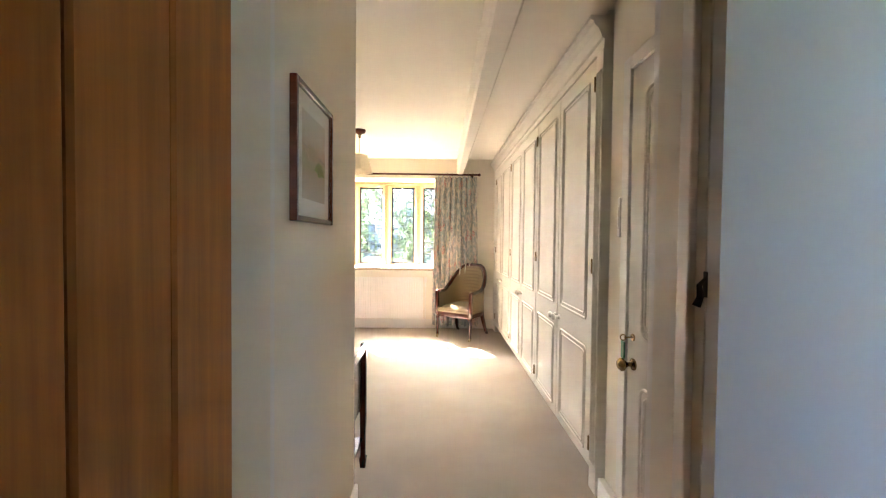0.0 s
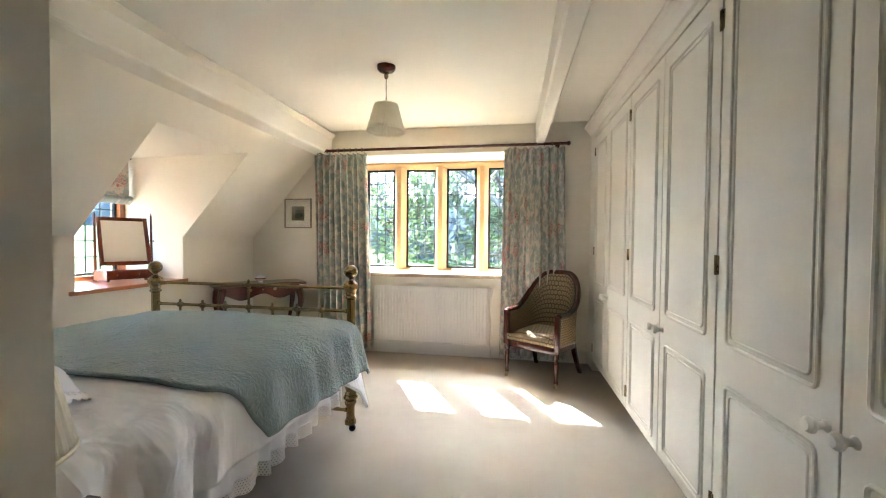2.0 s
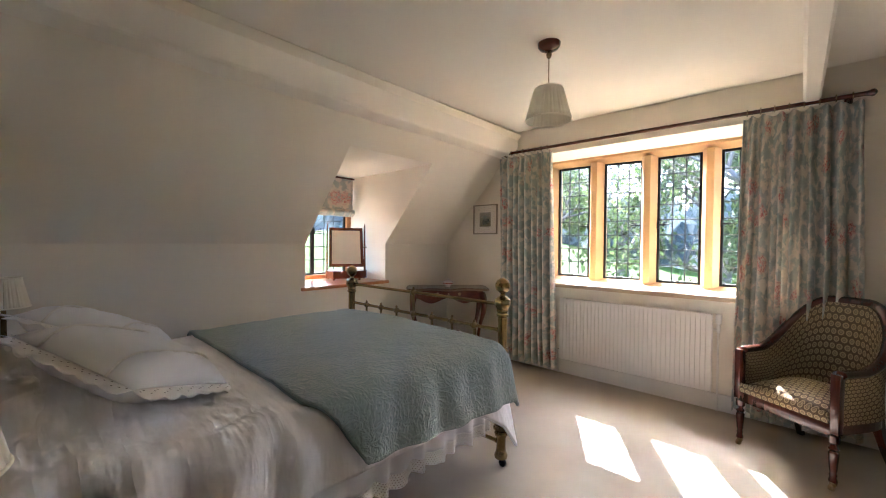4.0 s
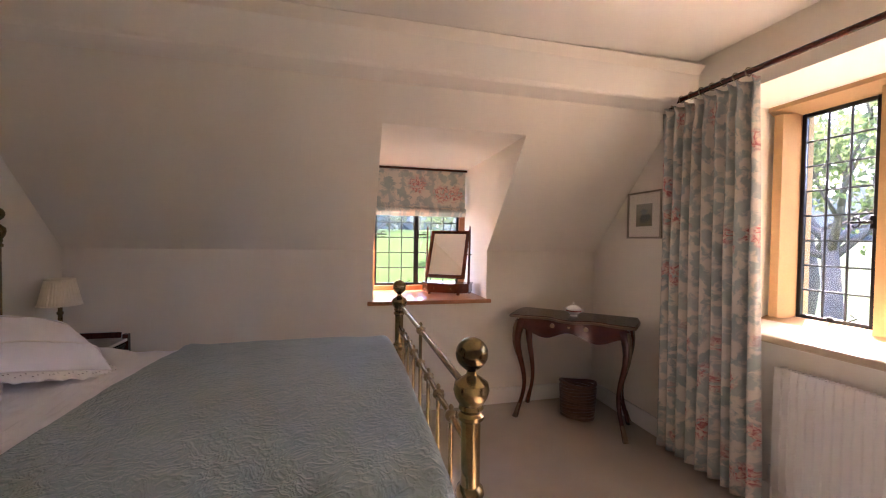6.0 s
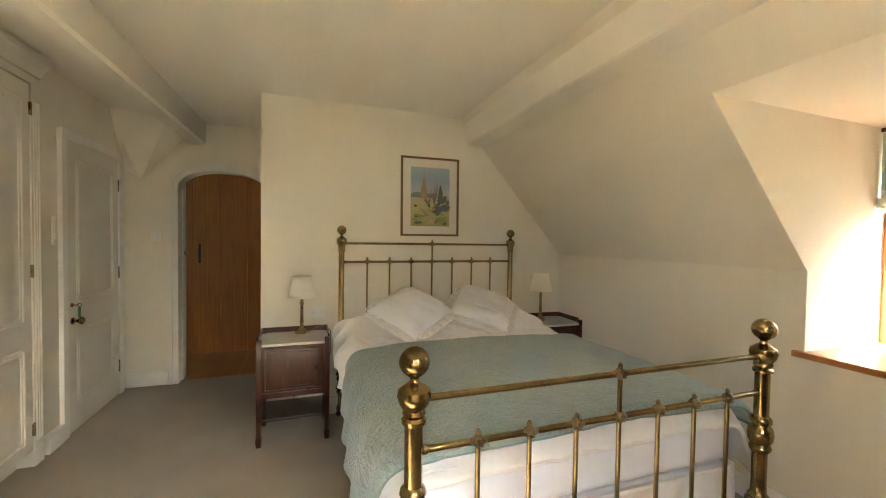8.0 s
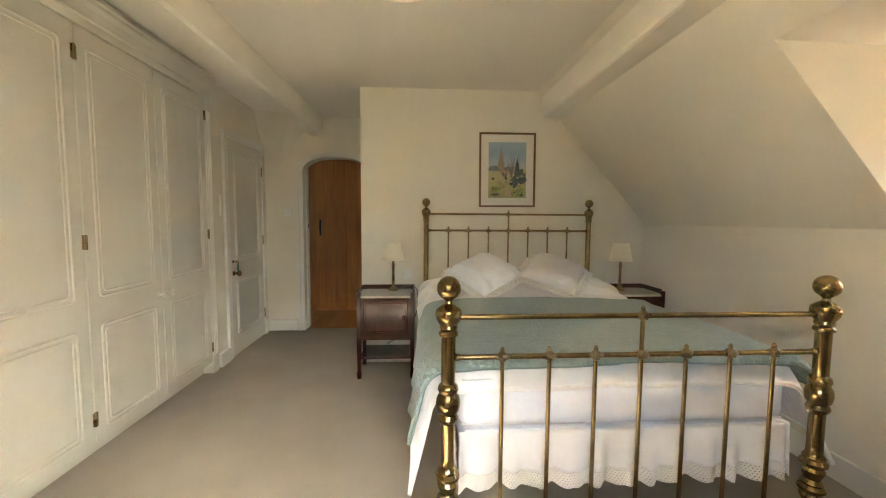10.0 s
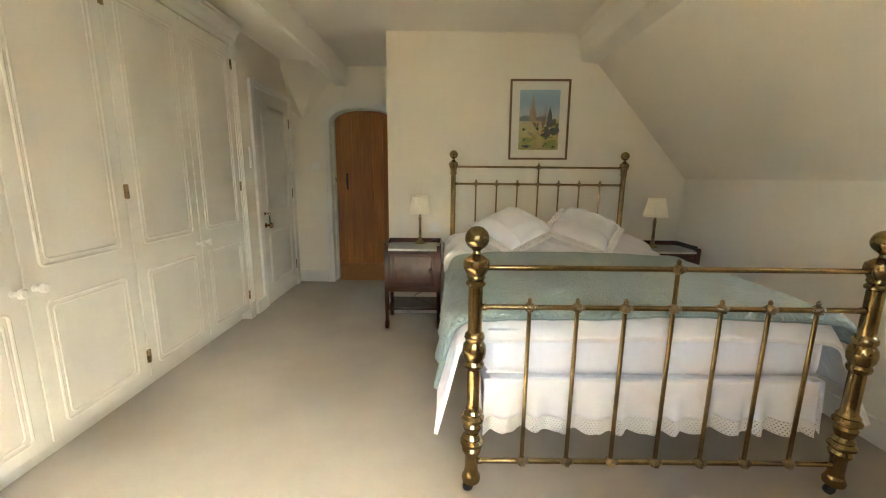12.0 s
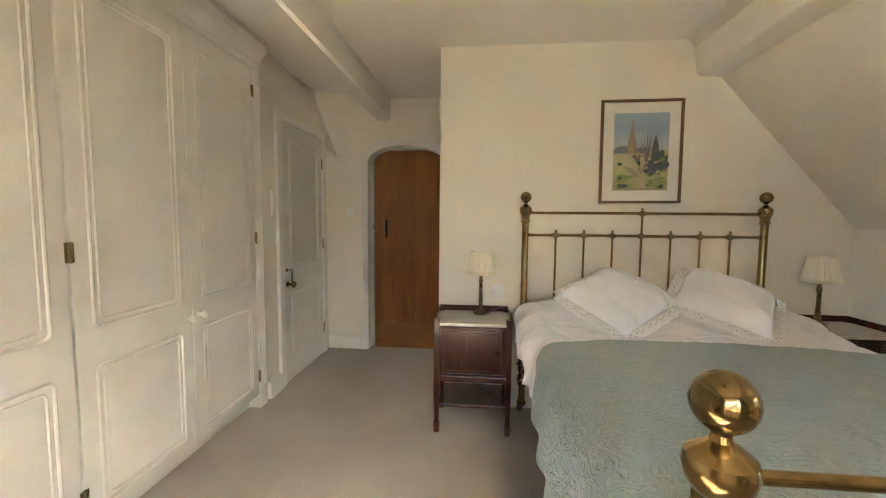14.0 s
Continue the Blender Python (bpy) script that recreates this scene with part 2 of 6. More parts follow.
BRASS_DULL = plain("dull_brass", (0.23, 0.165, 0.085), 0.28, 1.0, 0.4, 14, 110, 0.1, 0.001)
PINE = wood("stained_pine", (0.26, 0.083, 0.012), (0.50, 0.185, 0.033), 0.45, (55, 55, 2.2))
PINE_SILL = wood("oiled_pine_sill", (0.28, 0.10, 0.03), (0.45, 0.19, 0.07), 0.3, (30, 2.5, 30), 0.3)
MAHOGANY = wood("dark_mahogany", (0.028, 0.007, 0.004), (0.082, 0.020, 0.010), 0.24, (60, 60, 5), 0.5)
WALNUT = wood("red_walnut", (0.062, 0.012, 0.0045), (0.12, 0.026, 0.009), 0.24, (9, 40, 40), 0.4)
INLAY = plain("pale_inlay", (0.35, 0.20, 0.09), 0.35, 0, 0.2, 20, 120, 0.02)
COTTON = fabric("white_cotton", (0.83, 0.825, 0.84), 0.03, 0.85, 900, 0.12, 9)
CREASED = creased("creased_cotton", (0.88, 0.865, 0.865))
HEMLACE = open_lace("crochet_lace")
# blue cast in this white stands for the cool daylight of the window
LINEN = fabric("mattress_cotton", (0.78, 0.80, 0.87), 0.03, 0.9, 600, 0.2, 5)
LACE = fabric("lace_cotton", (0.82, 0.80, 0.77), 0.05, 0.9, 300, 0.4, 30)
LACE_HOLE_SHADE = plain("lace_shadow", (0.16, 0.14, 0.12), 0.9, 0, 0.1, 10, 60, 0)
SAGE = quilt("sage_matelasse")
SAGE_EDGE = fabric("sage_binding", (0.20, 0.27, 0.26), 0.05, 0.8, 500, 0.2)
CHINTZ = floral("floral_chintz", 5.6)
BLINDCLOTH = floral("floral_blind", 4.2)
COVER = ring_weave("ring_weave")
SHADE = fabric("cream_shade", (0.94, 0.88, 0.73), 0.03, 0.9, 500, 0.2, 8, 0.1, 0.15)
GLASS = glassy("window_glass", 0.0, (0.65, 0.69, 0.70))
WHITEMETAL = plain("white_enamel", (0.78, 0.76, 0.71), 0.35, 0, 0.02, 4, 50, 0.02)
PLASTIC = plain("white_plastic", (0.78, 0.77, 0.73), 0.35, 0, 0.02, 4, 50, 0.0)
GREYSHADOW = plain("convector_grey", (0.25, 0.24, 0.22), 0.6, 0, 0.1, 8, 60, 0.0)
MARBLE = plain("cream_marble", (0.60, 0.56, 0.49), 0.2, 0, 0.12, 9, 60, 0.0)
GILT = plain("worn_gilt", (0.15, 0.085, 0.035), 0.4, 0.3, 0.25, 14, 90, 0.15)
MOUNT = plain("cream_mount", (0.82, 0.77, 0.66), 0.9, 0, 0.02, 6, 90, 0.03)
GREYFRAME = plain("silvered_frame", (0.30, 0.26, 0.20), 0.4, 0.3, 0.2, 14, 90, 0.1)
CHINA = plain("white_china", (0.75, 0.73, 0.69), 0.15, 0, 0.04, 30, 90, 0.0)
CHINA_RED = plain("china_decor", (0.35, 0.12, 0.10), 0.2, 0, 0.2, 30, 90, 0.0)
WICKER = wood("brown_wicker", (0.045, 0.016, 0.007), (0.15, 0.058, 0.022), 0.4, (30, 30, 60), 0.1)
CORD = plain("dark_flex", (0.06, 0.05, 0.045), 0.5, 0, 0.1, 10, 60, 0.0)
MIRROR, _t, _b, _n, _l = nodes_of("mirror_silver")
_b.inputs["Metallic"].default_value, _b.inputs["Roughness"].default_value = 1.0, 0.02
_b.inputs["Base Color"].default_value = (0.86, 0.86, 0.84, 1)
PANEGLASS = plain("picture_glass", (0.9, 0.92, 0.9), 0.12, 0, 0.0, 4, 50, 0.0)
PANEGLASS.node_tree.nodes["Principled BSDF"].inputs["Alpha"].default_value = 0.06
GRASS = plain("lawn_grass", (0.036, 0.070, 0.009), 0.9, 0, 0.35, 0.35, 9, 0.6, 0.05, spec=0.1)
LEAVES = leafy("spring_leaves", (0.07, 0.108, 0.036), (0.15, 0.185, 0.07))
EVERGREEN = leafy("dark_leaves", (0.045, 0.062, 0.052), (0.095, 0.12, 0.10))
# distance haze is put into these blue-grey leaf colours
HAZED_WOODS = leafy("hazed_far_woods", (0.068, 0.085, 0.088), (0.12, 0.142, 0.145))
BARK = plain("bark", (0.14, 0.12, 0.105), 0.9, 0, 0.3, 6, 40, 0.5, 0.02)
GREEN_TAG = plain("green_tag", (0.03, 0.20, 0.10), 0.5, 0, 0.05, 8, 50, 0.0)


# ---- mesh helpers ----
OFFSET = {}


def thing(name, base, label, category, group="", kind=""):
    """A top-level Empty at a base point; its parts are given in world metres."""
    ob = new(name)
    ob.empty_display_size = 0.1
    ob.location = base
    OFFSET[ob] = Vector(base)
    return tagged(ob, label, category, group, kind)


def part(name, bm, material, parent=None, label="", smooth=False, kind=""):
    me = bpy.data.meshes.new(name)
    if parent is not None:
        bmesh.ops.translate(bm, verts=bm.verts, vec=-OFFSET[parent])
    bm.to_mesh(me)
    bm.free()
    me.materials.append(material)
    if smooth:
        me.polygons.foreach_set("use_smooth", [True] * len(me.polygons))
        if smooth != "all":
            me.set_sharp_from_angle(angle=radians(38))
    ob = new(name, me)
    if parent is not None:
        ob.parent = parent
        OFFSET[ob] = OFFSET[parent]
    if label:
        ob["label"] = label
    if kind:
        ob["kind"] = kind
    return ob


def setting(name, bm, material, label, category, smooth=False):
    ob = part(name, bm, material, None, label, smooth)
    OFFSET[ob] = Vector((0, 0, 0))
    return tagged(ob, label, category, "", "structure")


def single(name, bm, material, label, category, group="", smooth=False):
    return tagged(part(name, bm, material, None, label, smooth), label, category, group)


def box(x0, x1, y0, y1, z0, z1, bevel=0.0, bm=None, seg=2):
    own = bm is None
    bm = bmesh.new() if own else bm
    tmp = bmesh.new()
    bmesh.ops.create_cube(tmp, size=1, matrix=Matrix.LocRotScale(((x0 + x1) / 2, (y0 + y1) / 2, (z0 + z1) / 2), None, (x1 - x0, y1 - y0, z1 - z0)))
    if bevel:
        bmesh.ops.bevel(tmp, geom=tmp.edges[:], offset=bevel, segments=seg, profile=0.5, affect="EDGES", clamp_overlap=True)
    join(bm, tmp)
    return bm


def join(bm, tmp):
    me = bpy.data.meshes.new("tmp")
    tmp.to_mesh(me)
    tmp.free()
    bm.from_mesh(me)
    bpy.data.meshes.remove(me)
    return bm


def moved(bm, m):
    bmesh.ops.transform(bm, matrix=m, verts=bm.verts)
    return bm


def lathe(profile, at=(0, 0, 0), seg=24, bm=None, axis="z"):
    """Turned shape from (radius, height) pairs, closed at both ends."""
    bm = bmesh.new() if bm is None else bm
    at = Vector(at)
    rings = []
    for r, h in profile:
        ring = []
        for i in range(seg):
            a = 2 * math.pi * i / seg
            c, s = r * math.cos(a), r * math.sin(a)
            v = (c, s, h) if axis == "z" else ((h, c, s) if axis == "x" else (s, h, c))
            ring.append(bm.verts.new(at + Vector(v)))
        rings.append(ring)
    for a, b in zip(rings, rings[1:]):
        for i in range(seg):
            bm.faces.new((a[i], a[(i + 1) % seg], b[(i + 1) % seg], b[i]))
    bm.faces.new(rings[0][::-1])
    bm.faces.new(rings[-1])
    return bm


def tube(points, r, seg=10, bm=None, close=False, squash=1.0):
    """A round bar along points; r is one radius or one for each point."""
    bm = bmesh.new() if bm is None else bm
    pts = [Vector(p) for p in points]
    n = len(pts)
    rs = r if isinstance(r, (list, tuple)) else [r] * n
    rings, side = [], None
    for i, p in enumerate(pts):
        a = pts[(i - 1) % n] if close or i else p
        b = pts[(i + 1) % n] if close or i < n - 1 else p
        d = (b - a).normalized()
        if side is None:
            side = d.cross(Vector((0, 0, 1)) if abs(d.z) < 0.9 else Vector((1, 0, 0)))
        side = (side - d * side.dot(d)).normalized()
        up = side.cross(d)
        rings.append([bm.verts.new(p + rs[i] * (math.cos(2 * math.pi * k / seg) * side + squash * math.sin(2 * math.pi * k / seg) * up)) for k in range(seg)])
    pairs = list(zip(rings, rings[1:])) + ([(rings[-1], rings[0])] if close else [])
    for a, b in pairs:
        for k in range(seg):
            bm.faces.new((a[k], a[(k + 1) % seg], b[(k + 1) % seg], b[k]))
    if not close:
        bm.faces.new(rings[0][::-1])
        bm.faces.new(rings[-1])
    return bm


def prism(poly, axis, a, b, bm=None):
    """A polygon of two coordinates drawn out along an axis from a to b."""
    bm = bmesh.new() if bm is None else bm

    def put(p, q, h):
        return {"x": (h, p, q), "y": (p, h, q), "z": (p, q, h)}[axis]
    lo = [bm.verts.new(put(p, q, a)) for p, q in poly]
    hi = [bm.verts.new(put(p, q, b)) for p, q in poly]
    k = len(poly)
    for i in range(k):
        bm.faces.new((lo[i], lo[(i + 1) % k], hi[(i + 1) % k], hi[i]))
    bm.faces.new(lo[::-1])
    bm.faces.new(hi)
    bmesh.ops.recalc_face_normals(bm, faces=bm.faces)
    return bm


def sheet(nu, nv, place, thick=0.0, size=(1, 1)):
    """A cloth or panel from place(u, v), u and v from 0 to 1, with u, v in metres for its print; thick gives it a back."""
    bm = bmesh.new()
    uv = bm.loops.layers.uv.new("UVMap")
    grid = [[bm.verts.new(place(i / nu, j / nv)) for j in range(nv + 1)] for i in range(nu + 1)]
    for i in range(nu):
        for j in range(nv):
            f = bm.faces.new((grid[i][j], grid[i + 1][j], grid[i + 1][j + 1], grid[i][j + 1]))
            for lp, (a, b) in zip(f.loops, ((i, j), (i + 1, j), (i + 1, j + 1), (i, j + 1))):
                lp[uv].uv = (a / nu * size[0], b / nv * size[1])
    if thick:
        bm.normal_update()
        bmesh.ops.solidify(bm, geom=bm.faces[:], thickness=thick)
    return bm


def smoothstep(a, b, x):
    x = min(1.0, max(0.0, (x - a) / (b - a)))
    return x * x * (3 - 2 * x)


def wob(x, y, z=0.0):
    return noise.noise(Vector((x, y, z)))


# ---- the large structure ----
ZC = 2.41
setting("floor", box(-3.0, 1.7, 0.1, 6.3, -0.12, 0.0), CARPET, "fitted beige wool carpet with a soft cut pile", "carpet")
setting("ceiling", prism([(0.92, ZC), (4.6, ZC), (6.05, 2.445), (6.3, 2.45), (6.3, 2.56), (0.92, 2.56)], "x", -2.1, 1.6), CEIL, "smooth cream painted plaster ceiling", "ceiling")
setting("wall_headboard", box(-3.0, -0.245, 2.10, 2.222, 0, ZC), WALL, "cream painted plaster wall behind the brass bed", "wall")
setting("wall_passage", box(-0.40, -0.245, 1.17, 2.10, 0, ZC), WALL, "cream painted passage wall with a framed print", "wall")
setting("wall_door_side", box(0.965, 1.6, 1.17, 2.30, 0, ZC), WALL, "cream painted wall around the panelled door", "wall")
setting("wall_behind_wardrobe", box(1.5, 1.6, 2.30, 6.05, 0, ZC), WALL, "plain wall behind the fitted wardrobe", "wall")

# end wall with the arched doorway
AX0, AX1, ASPR, AAPEX = -0.178, 0.552, 1.80, 1.975
AMID, AHALF = (AX0 + AX1) / 2, (AX1 - AX0) / 2


def arch_points(grow=0.0, n=20):
    """The head of the arch from the right springing to the left one."""
    out = []
    for i in range(n + 1):
        a = math.pi * i / n
        c, s = math.cos(a), math.sin(a)
        out.append((AMID + (AHALF + grow) * math.copysign(abs(c) ** 0.85, c), ASPR + (AAPEX - ASPR + grow) * abs(s) ** 0.9))
    return out


def arch_wall(x0, x1, y0, y1, top):
    head = arch_points()
    return prism([(AX0, 0), (x0, 0), (x0, top), (x1, top), (x1, 0), (AX1, 0)] + head, "y", y0, y1)


setting("wall_arch", arch_wall(-0.45, 1.6, 1.03, 1.17, ZC), WALL, "cream plaster end wall with an arched doorway", "wall")
bm = bmesh.new()
outer, inner = arch_points(0.07), arch_points(0.0)
ring_o = [(AX1 + 0.07, 0)] + outer + [(AX0 - 0.062, 0)]
ring_i = [(AX1, 0)] + inner + [(AX0, 0)]
for lo, hi, d in ((0.0, 1.0, 0.018), (0.62, 1.0, 0.028)):
    for k in range(len(ring_o) - 1):
        quad = []
        for p, q in ((ring_i[k], ring_o[k]), (ring_i[k + 1], ring_o[k + 1])):
            quad.append([(p[0] + (q[0] - p[0]) * f, p[1] + (q[1] - p[1]) * f) for f in (lo, hi)])
        prism([quad[0][0], quad[0][1], quad[1][1], quad[1][0]], "y", 1.1695, 1.17 + d, bm)
setting("trim_arch", bm, TRIM, "white moulded architrave round the arched doorway", "architrave")

# plaster corbel where the roof meets the end wall
bm = bmesh.new()
pts = [bm.verts.new(p) for p in ((0.985, 1.43, ZC + 0.02), (0.575, 1.34, ZC + 0.02), (0.842, 1.169, 1.85), (0.49, 1.169, 2.29), (0.985, 1.169, 1.98))]
for f in ((0, 1, 2), (1, 3, 2), (0, 2, 4), (0, 3, 1), (2, 3, 4), (0, 4, 3)):
    bm.faces.new([pts[i] for i in f])
bmesh.ops.recalc_face_normals(bm, faces=bm.faces)
setting("wall_corbel", bm, WALL, "cream plaster corbel under the ceiling", "wall")

# window wall with its deep opening
WX0, WX1, WZ0, WZ1 = -1.73, 0.36, 0.85, 2.165
bm = bmesh.new()
box(-3.6, WX0, 6.05, 6.72, -3.0, 3.6, bm=bm)
box(WX1, 1.8, 6.05, 6.72, -3.0, 3.6, bm=bm)
box(WX0, WX1, 6.05, 6.72, -3.0, WZ0, bm=bm)
box(WX0, WX1, 6.05, 6.72, WZ1, 3.6, bm=bm)
setting("wall_window", bm, WALL, "thick cream plastered wall with a wide stone window", "wall")

# low wall, roof slope and dormer
KX, KZ, SX, SZ = -2.825, 1.247, -2.0, 2.168
DY0, DY1, DZT, DZS, DXW = 4.155, 5.066, 2.0, 0.85, -3.50
for nm, ya, yb, top in (("wall_knee_1", 2.10, DY0, KZ), ("wall_knee_2", DY1, 6.05, KZ), ("wall_knee_3", DY0, DY1, DZS)):
    setting(nm, box(KX - 0.10, KX, ya, yb, 0, top), WALL, "low cream painted wall under the roof slope", "wall")
DXT = KX + (DZT - KZ) * (SX - KX) / (SZ - KZ)
bm = bmesh.new()
NX, NZ = -0.077, 0.064
for y0, y1, xa, za in ((2.10, DY0, KX, KZ), (DY1, 6.05, KX, KZ), (DY0, DY1, DXT, DZT)):
    prism([(xa, za), (SX, SZ), (SX + 0.21, SZ + 0.2345), (SX + 0.21 + NX, SZ + 0.2345 + NZ), (xa + NX, za + NZ)], "y", y0, y1, bm)
setting("ceiling_slope", bm, WALL, "sloping cream plaster ceiling under the roof", "sloping ceiling")
bm = bmesh.new()
for y0, y1 in ((DY0 - 0.1, DY0 + 0.004), (DY1 - 0.004, DY1 + 0.1)):
    prism([(KX - 0.0015, DZS), (KX - 0.0015, KZ), (DXT - 0.0015, DZT), (DXT - 0.02, DZT + 0.08), (-3.62, DZT + 0.06), (-3.62, DZS)], "y", y0, y1, bm)
setting("wall_dormer", bm, WALL, "cream plaster cheeks of the dormer window", "wall")
bm = prism([(DXT, DZT), (-3.62, DZT - 0.015), (-3.62, DZT + 0.07), (DXT - 0.03, DZT + 0.07)], "y", DY0, DY1)
setting("ceiling_dormer", bm, CEIL, "flat plaster ceiling of the dormer", "ceiling")
bm = bmesh.new()
box(-3.62, -3.44, DY0 - 0.1, DY1 + 0.1, -3.0, DZS - 0.02, bm=bm)
box(-3.62, -2.925, DY0, DY1, DZS - 0.10, DZS - 0.02, bm=bm)
setting("wall_dormer_front", bm, WALL, "wall below the dormer window", "wall")

# painted timber beams
bm = prism([(-1.822, ZC + 0.02), (-1.846, 2.212), (-1.852, 2.198), (-1.866, 2.190), (-1.985, 2.176), (-2.01, 2.176), (-1.95, ZC + 0.02)], "y", 2.222, 6.05)
setting("beam_purlin", bm, CEIL, "white painted purlin along the sloping ceiling", "beam")
bm = bmesh.new()
ends = []
for y, xa, xb in ((1.17, 0.33, 0.47), (6.05, 0.392, 0.485)):
    ends.append([bm.verts.new((x, y, z)) for x, z in ((xa, ZC + 0.02), (xa + 0.004, 2.225), (xa + 0.018, 2.207), (xb - 0.018, 2.207), (xb - 0.004, 2.225), (xb, ZC + 0.02))])
for i in range(6):
    bm.faces.new((ends[0][i], ends[0][(i + 1) % 6], ends[1][(i + 1) % 6], ends[1][i]))
bm.faces.new(ends[0])
bm.faces.new(ends[1][::-1])
bmesh.ops.recalc_face_normals(bm, faces=bm.faces)
setting("beam_ceiling", bm, CEIL, "white painted ceiling beam with softened edges", "beam")

# lobby outside the arched doorway, with an unseen opening added to light it
bm = bmesh.new()
box(-0.60, -0.50, 0.20, 1.03, 0, ZC, bm=bm)
box(AX1 - 0.012, 1.55, 0.982, 1.006, 0, ZC, bm=bm)
box(-0.60, -0.18, 0.10, 0.20, 0, ZC, bm=bm)
box(0.95, 1.32, 0.10, 0.20, 0, ZC, bm=bm)
box(-0.18, 0.95, 0.10, 0.20, 2.10, ZC, bm=bm)
box(1.32, 1.5, 0.10, 0.20, 0, 0.9, bm=bm)
box(1.32, 1.5, 0.10, 0.20, 2.1, ZC, bm=bm)
box(1.5, 1.65, 0.10, 1.03, 0, ZC, bm=bm)
setting("wall_lobby", bm, HALL, "pale warm-grey painted lobby walls with an added unseen opening", "wall")
setting("ceiling_lobby", box(-0.6, 1.7, 0.10, 1.03, ZC, ZC + 0.1), CEIL, "white lobby ceiling", "ceiling")
setting("wall_arch_lobby_face", arch_wall(-0.5, 1.55, 1.008, 1.026, ZC), HALL, "pale warm-grey plaster face of the arched wall in the lobby", "wall")


def skirting(name, x0, x1, y0, y1, h=0.13):
    setting(name, box(x0, x1, y0, y1, 0, h, 0.006), TRIM, "white painted skirting board with a rounded top", "skirting board")


skirting("baseboard_knee", KX, KX + 0.018, 2.222, 6.03)
skirting("baseboard_window", KX, 0.95, 6.032, 6.05, 0.13)
skirting("baseboard_headboard", KX + 0.02, -0.263, 2.222, 2.24)
skirting("baseboard_passage", -0.245, -0.228, 1.20, 2.24)
skirting("baseboard_arch", 0.63, 0.955, 1.17, 1.188)
skirting("baseboard_door_side", 0.93, 0.965, 2.14, 2.305, 0.12)

# ---- main window ----
def casement(win, x0, x1, z0, z1, y, cols, rows, swing=0.0, side=1, place=None):
    """Iron casement with leaded panes, a lever handle and a peg stay; built in the x, z plane and then set by place."""
    m = place or Matrix.Identity(4)
    if swing:
        hinge = Matrix.Translation((x0, y, 0))
        m = m @ hinge @ Matrix.Rotation(radians(swing), 4, "Z") @ hinge.inverted()
    bm = bmesh.new()
    w = 0.022
    for a in ((x0, x0 + w, z0, z1), (x1 - w, x1, z0, z1), (x0 + w, x1 - w, z0, z0 + w), (x0 + w, x1 - w, z1 - w, z1)):
        box(a[0], a[1], y - 0.014, y + 0.014, a[2], a[3], 0.003, bm, 1)
    cas = part("casement", moved(bm, m), IRON, win, "black iron casement frame")
    gx0, gx1, gz0, gz1 = x0 + w, x1 - w, z0 + w, z1 - w
    bm = bmesh.new()
    for i in range(1, cols):
        x = gx0 + (gx1 - gx0) * i / cols
        tube([(x, y, gz0), (x, y, gz1)], 0.0065, 6, bm)
    for j in range(1, rows):
        z = gz0 + (gz1 - gz0) * j / rows
        tube([(gx0, y + 0.001, z), (gx1, y + 0.001, z)], 0.0062, 6, bm)
    part("lead_came", moved(bm, m), LEAD, cas, "dark lead strips between the panes", True)
    pw, ph = (gx1 - gx0) / cols, (gz1 - gz0) / rows
    bm = box(-pw / 2, pw / 2, -0.0015, 0.0015, -ph / 2, ph / 2)
    me = bpy.data.meshes.new("pane")
    bm.to_mesh(me)
    bm.free()
    me.materials.append(GLASS)
    for i in range(cols):
        for j in range(rows):
            ob = new("pane", me)
            ob.parent = cas
            tip = Matrix.Rotation(random.gauss(0, 0.010), 4, "X") @ Matrix.Rotation(random.gauss(0, 0.010), 4, "Z")
            ob.matrix_basis = Matrix.Translation(-OFFSET[cas]) @ m @ Matrix.Translation((gx0 + pw * (i + 0.5), y, gz0 + ph * (j + 0.5))) @ tip
            ob.visible_shadow = False
    # lever handle with scrolls
    hx = x1 - 0.012 if side > 0 else x0 + 0.012
    hz = z0 + (z1 - z0) * 0.46
    s = -side
    bm = box(hx - 0.012, hx + 0.012, y - 0.03, y - 0.012, hz - 0.035, hz + 0.035, 0.004)
    tube([(hx, y - 0.03, hz), (hx + s * 0.03, y - 0.035, hz), (hx + s * 0.085, y - 0.035, hz), (hx + s * 0.10, y - 0.035, hz)], [0.008, 0.007, 0.006, 0.002], 8, bm)
    for q in (1, -1):
        tube([(hx + s * 0.045, y - 0.035, hz), (hx + s * 0.055, y - 0.035, hz + q * 0.022), (hx + s * 0.072, y - 0.035, hz + q * 0.028), (hx + s * 0.078, y - 0.035, hz + q * 0.016)], 0.0045, 6, bm)
    part("window_handle", moved(bm, m), IRON, cas, "black wrought iron lever handle", True)
    xm = (x0 + x1) / 2
    bm = tube([(x0 + 0.05, y - 0.03, z0 + 0.018), (x1 - 0.10, y - 0.03, z0 + 0.018), (x1 - 0.06, y - 0.03, z0 + 0.045), (x1 - 0.085, y - 0.03, z0 + 0.06)], 0.0045, 6)
    box(xm - 0.012, xm + 0.012, y - 0.036, y - 0.012, z0 + 0.005, z0 + 0.03, 0.003, bm, 1)
    part("window_stay", moved(bm, m), IRON, cas, "black iron casement stay", True)
    return cas


win = thing("window_1", (-0.685, 6.5, 0.87), "four-light stone mullioned window with leaded iron casements", "window", "", "structure")
LIGHTS = ((-1.605, -1.25), (-1.105, -0.745), (-0.605, -0.247), (-0.108, 0.25))
PZ0, PZ1, PY = 0.905, 2.095, 6.575


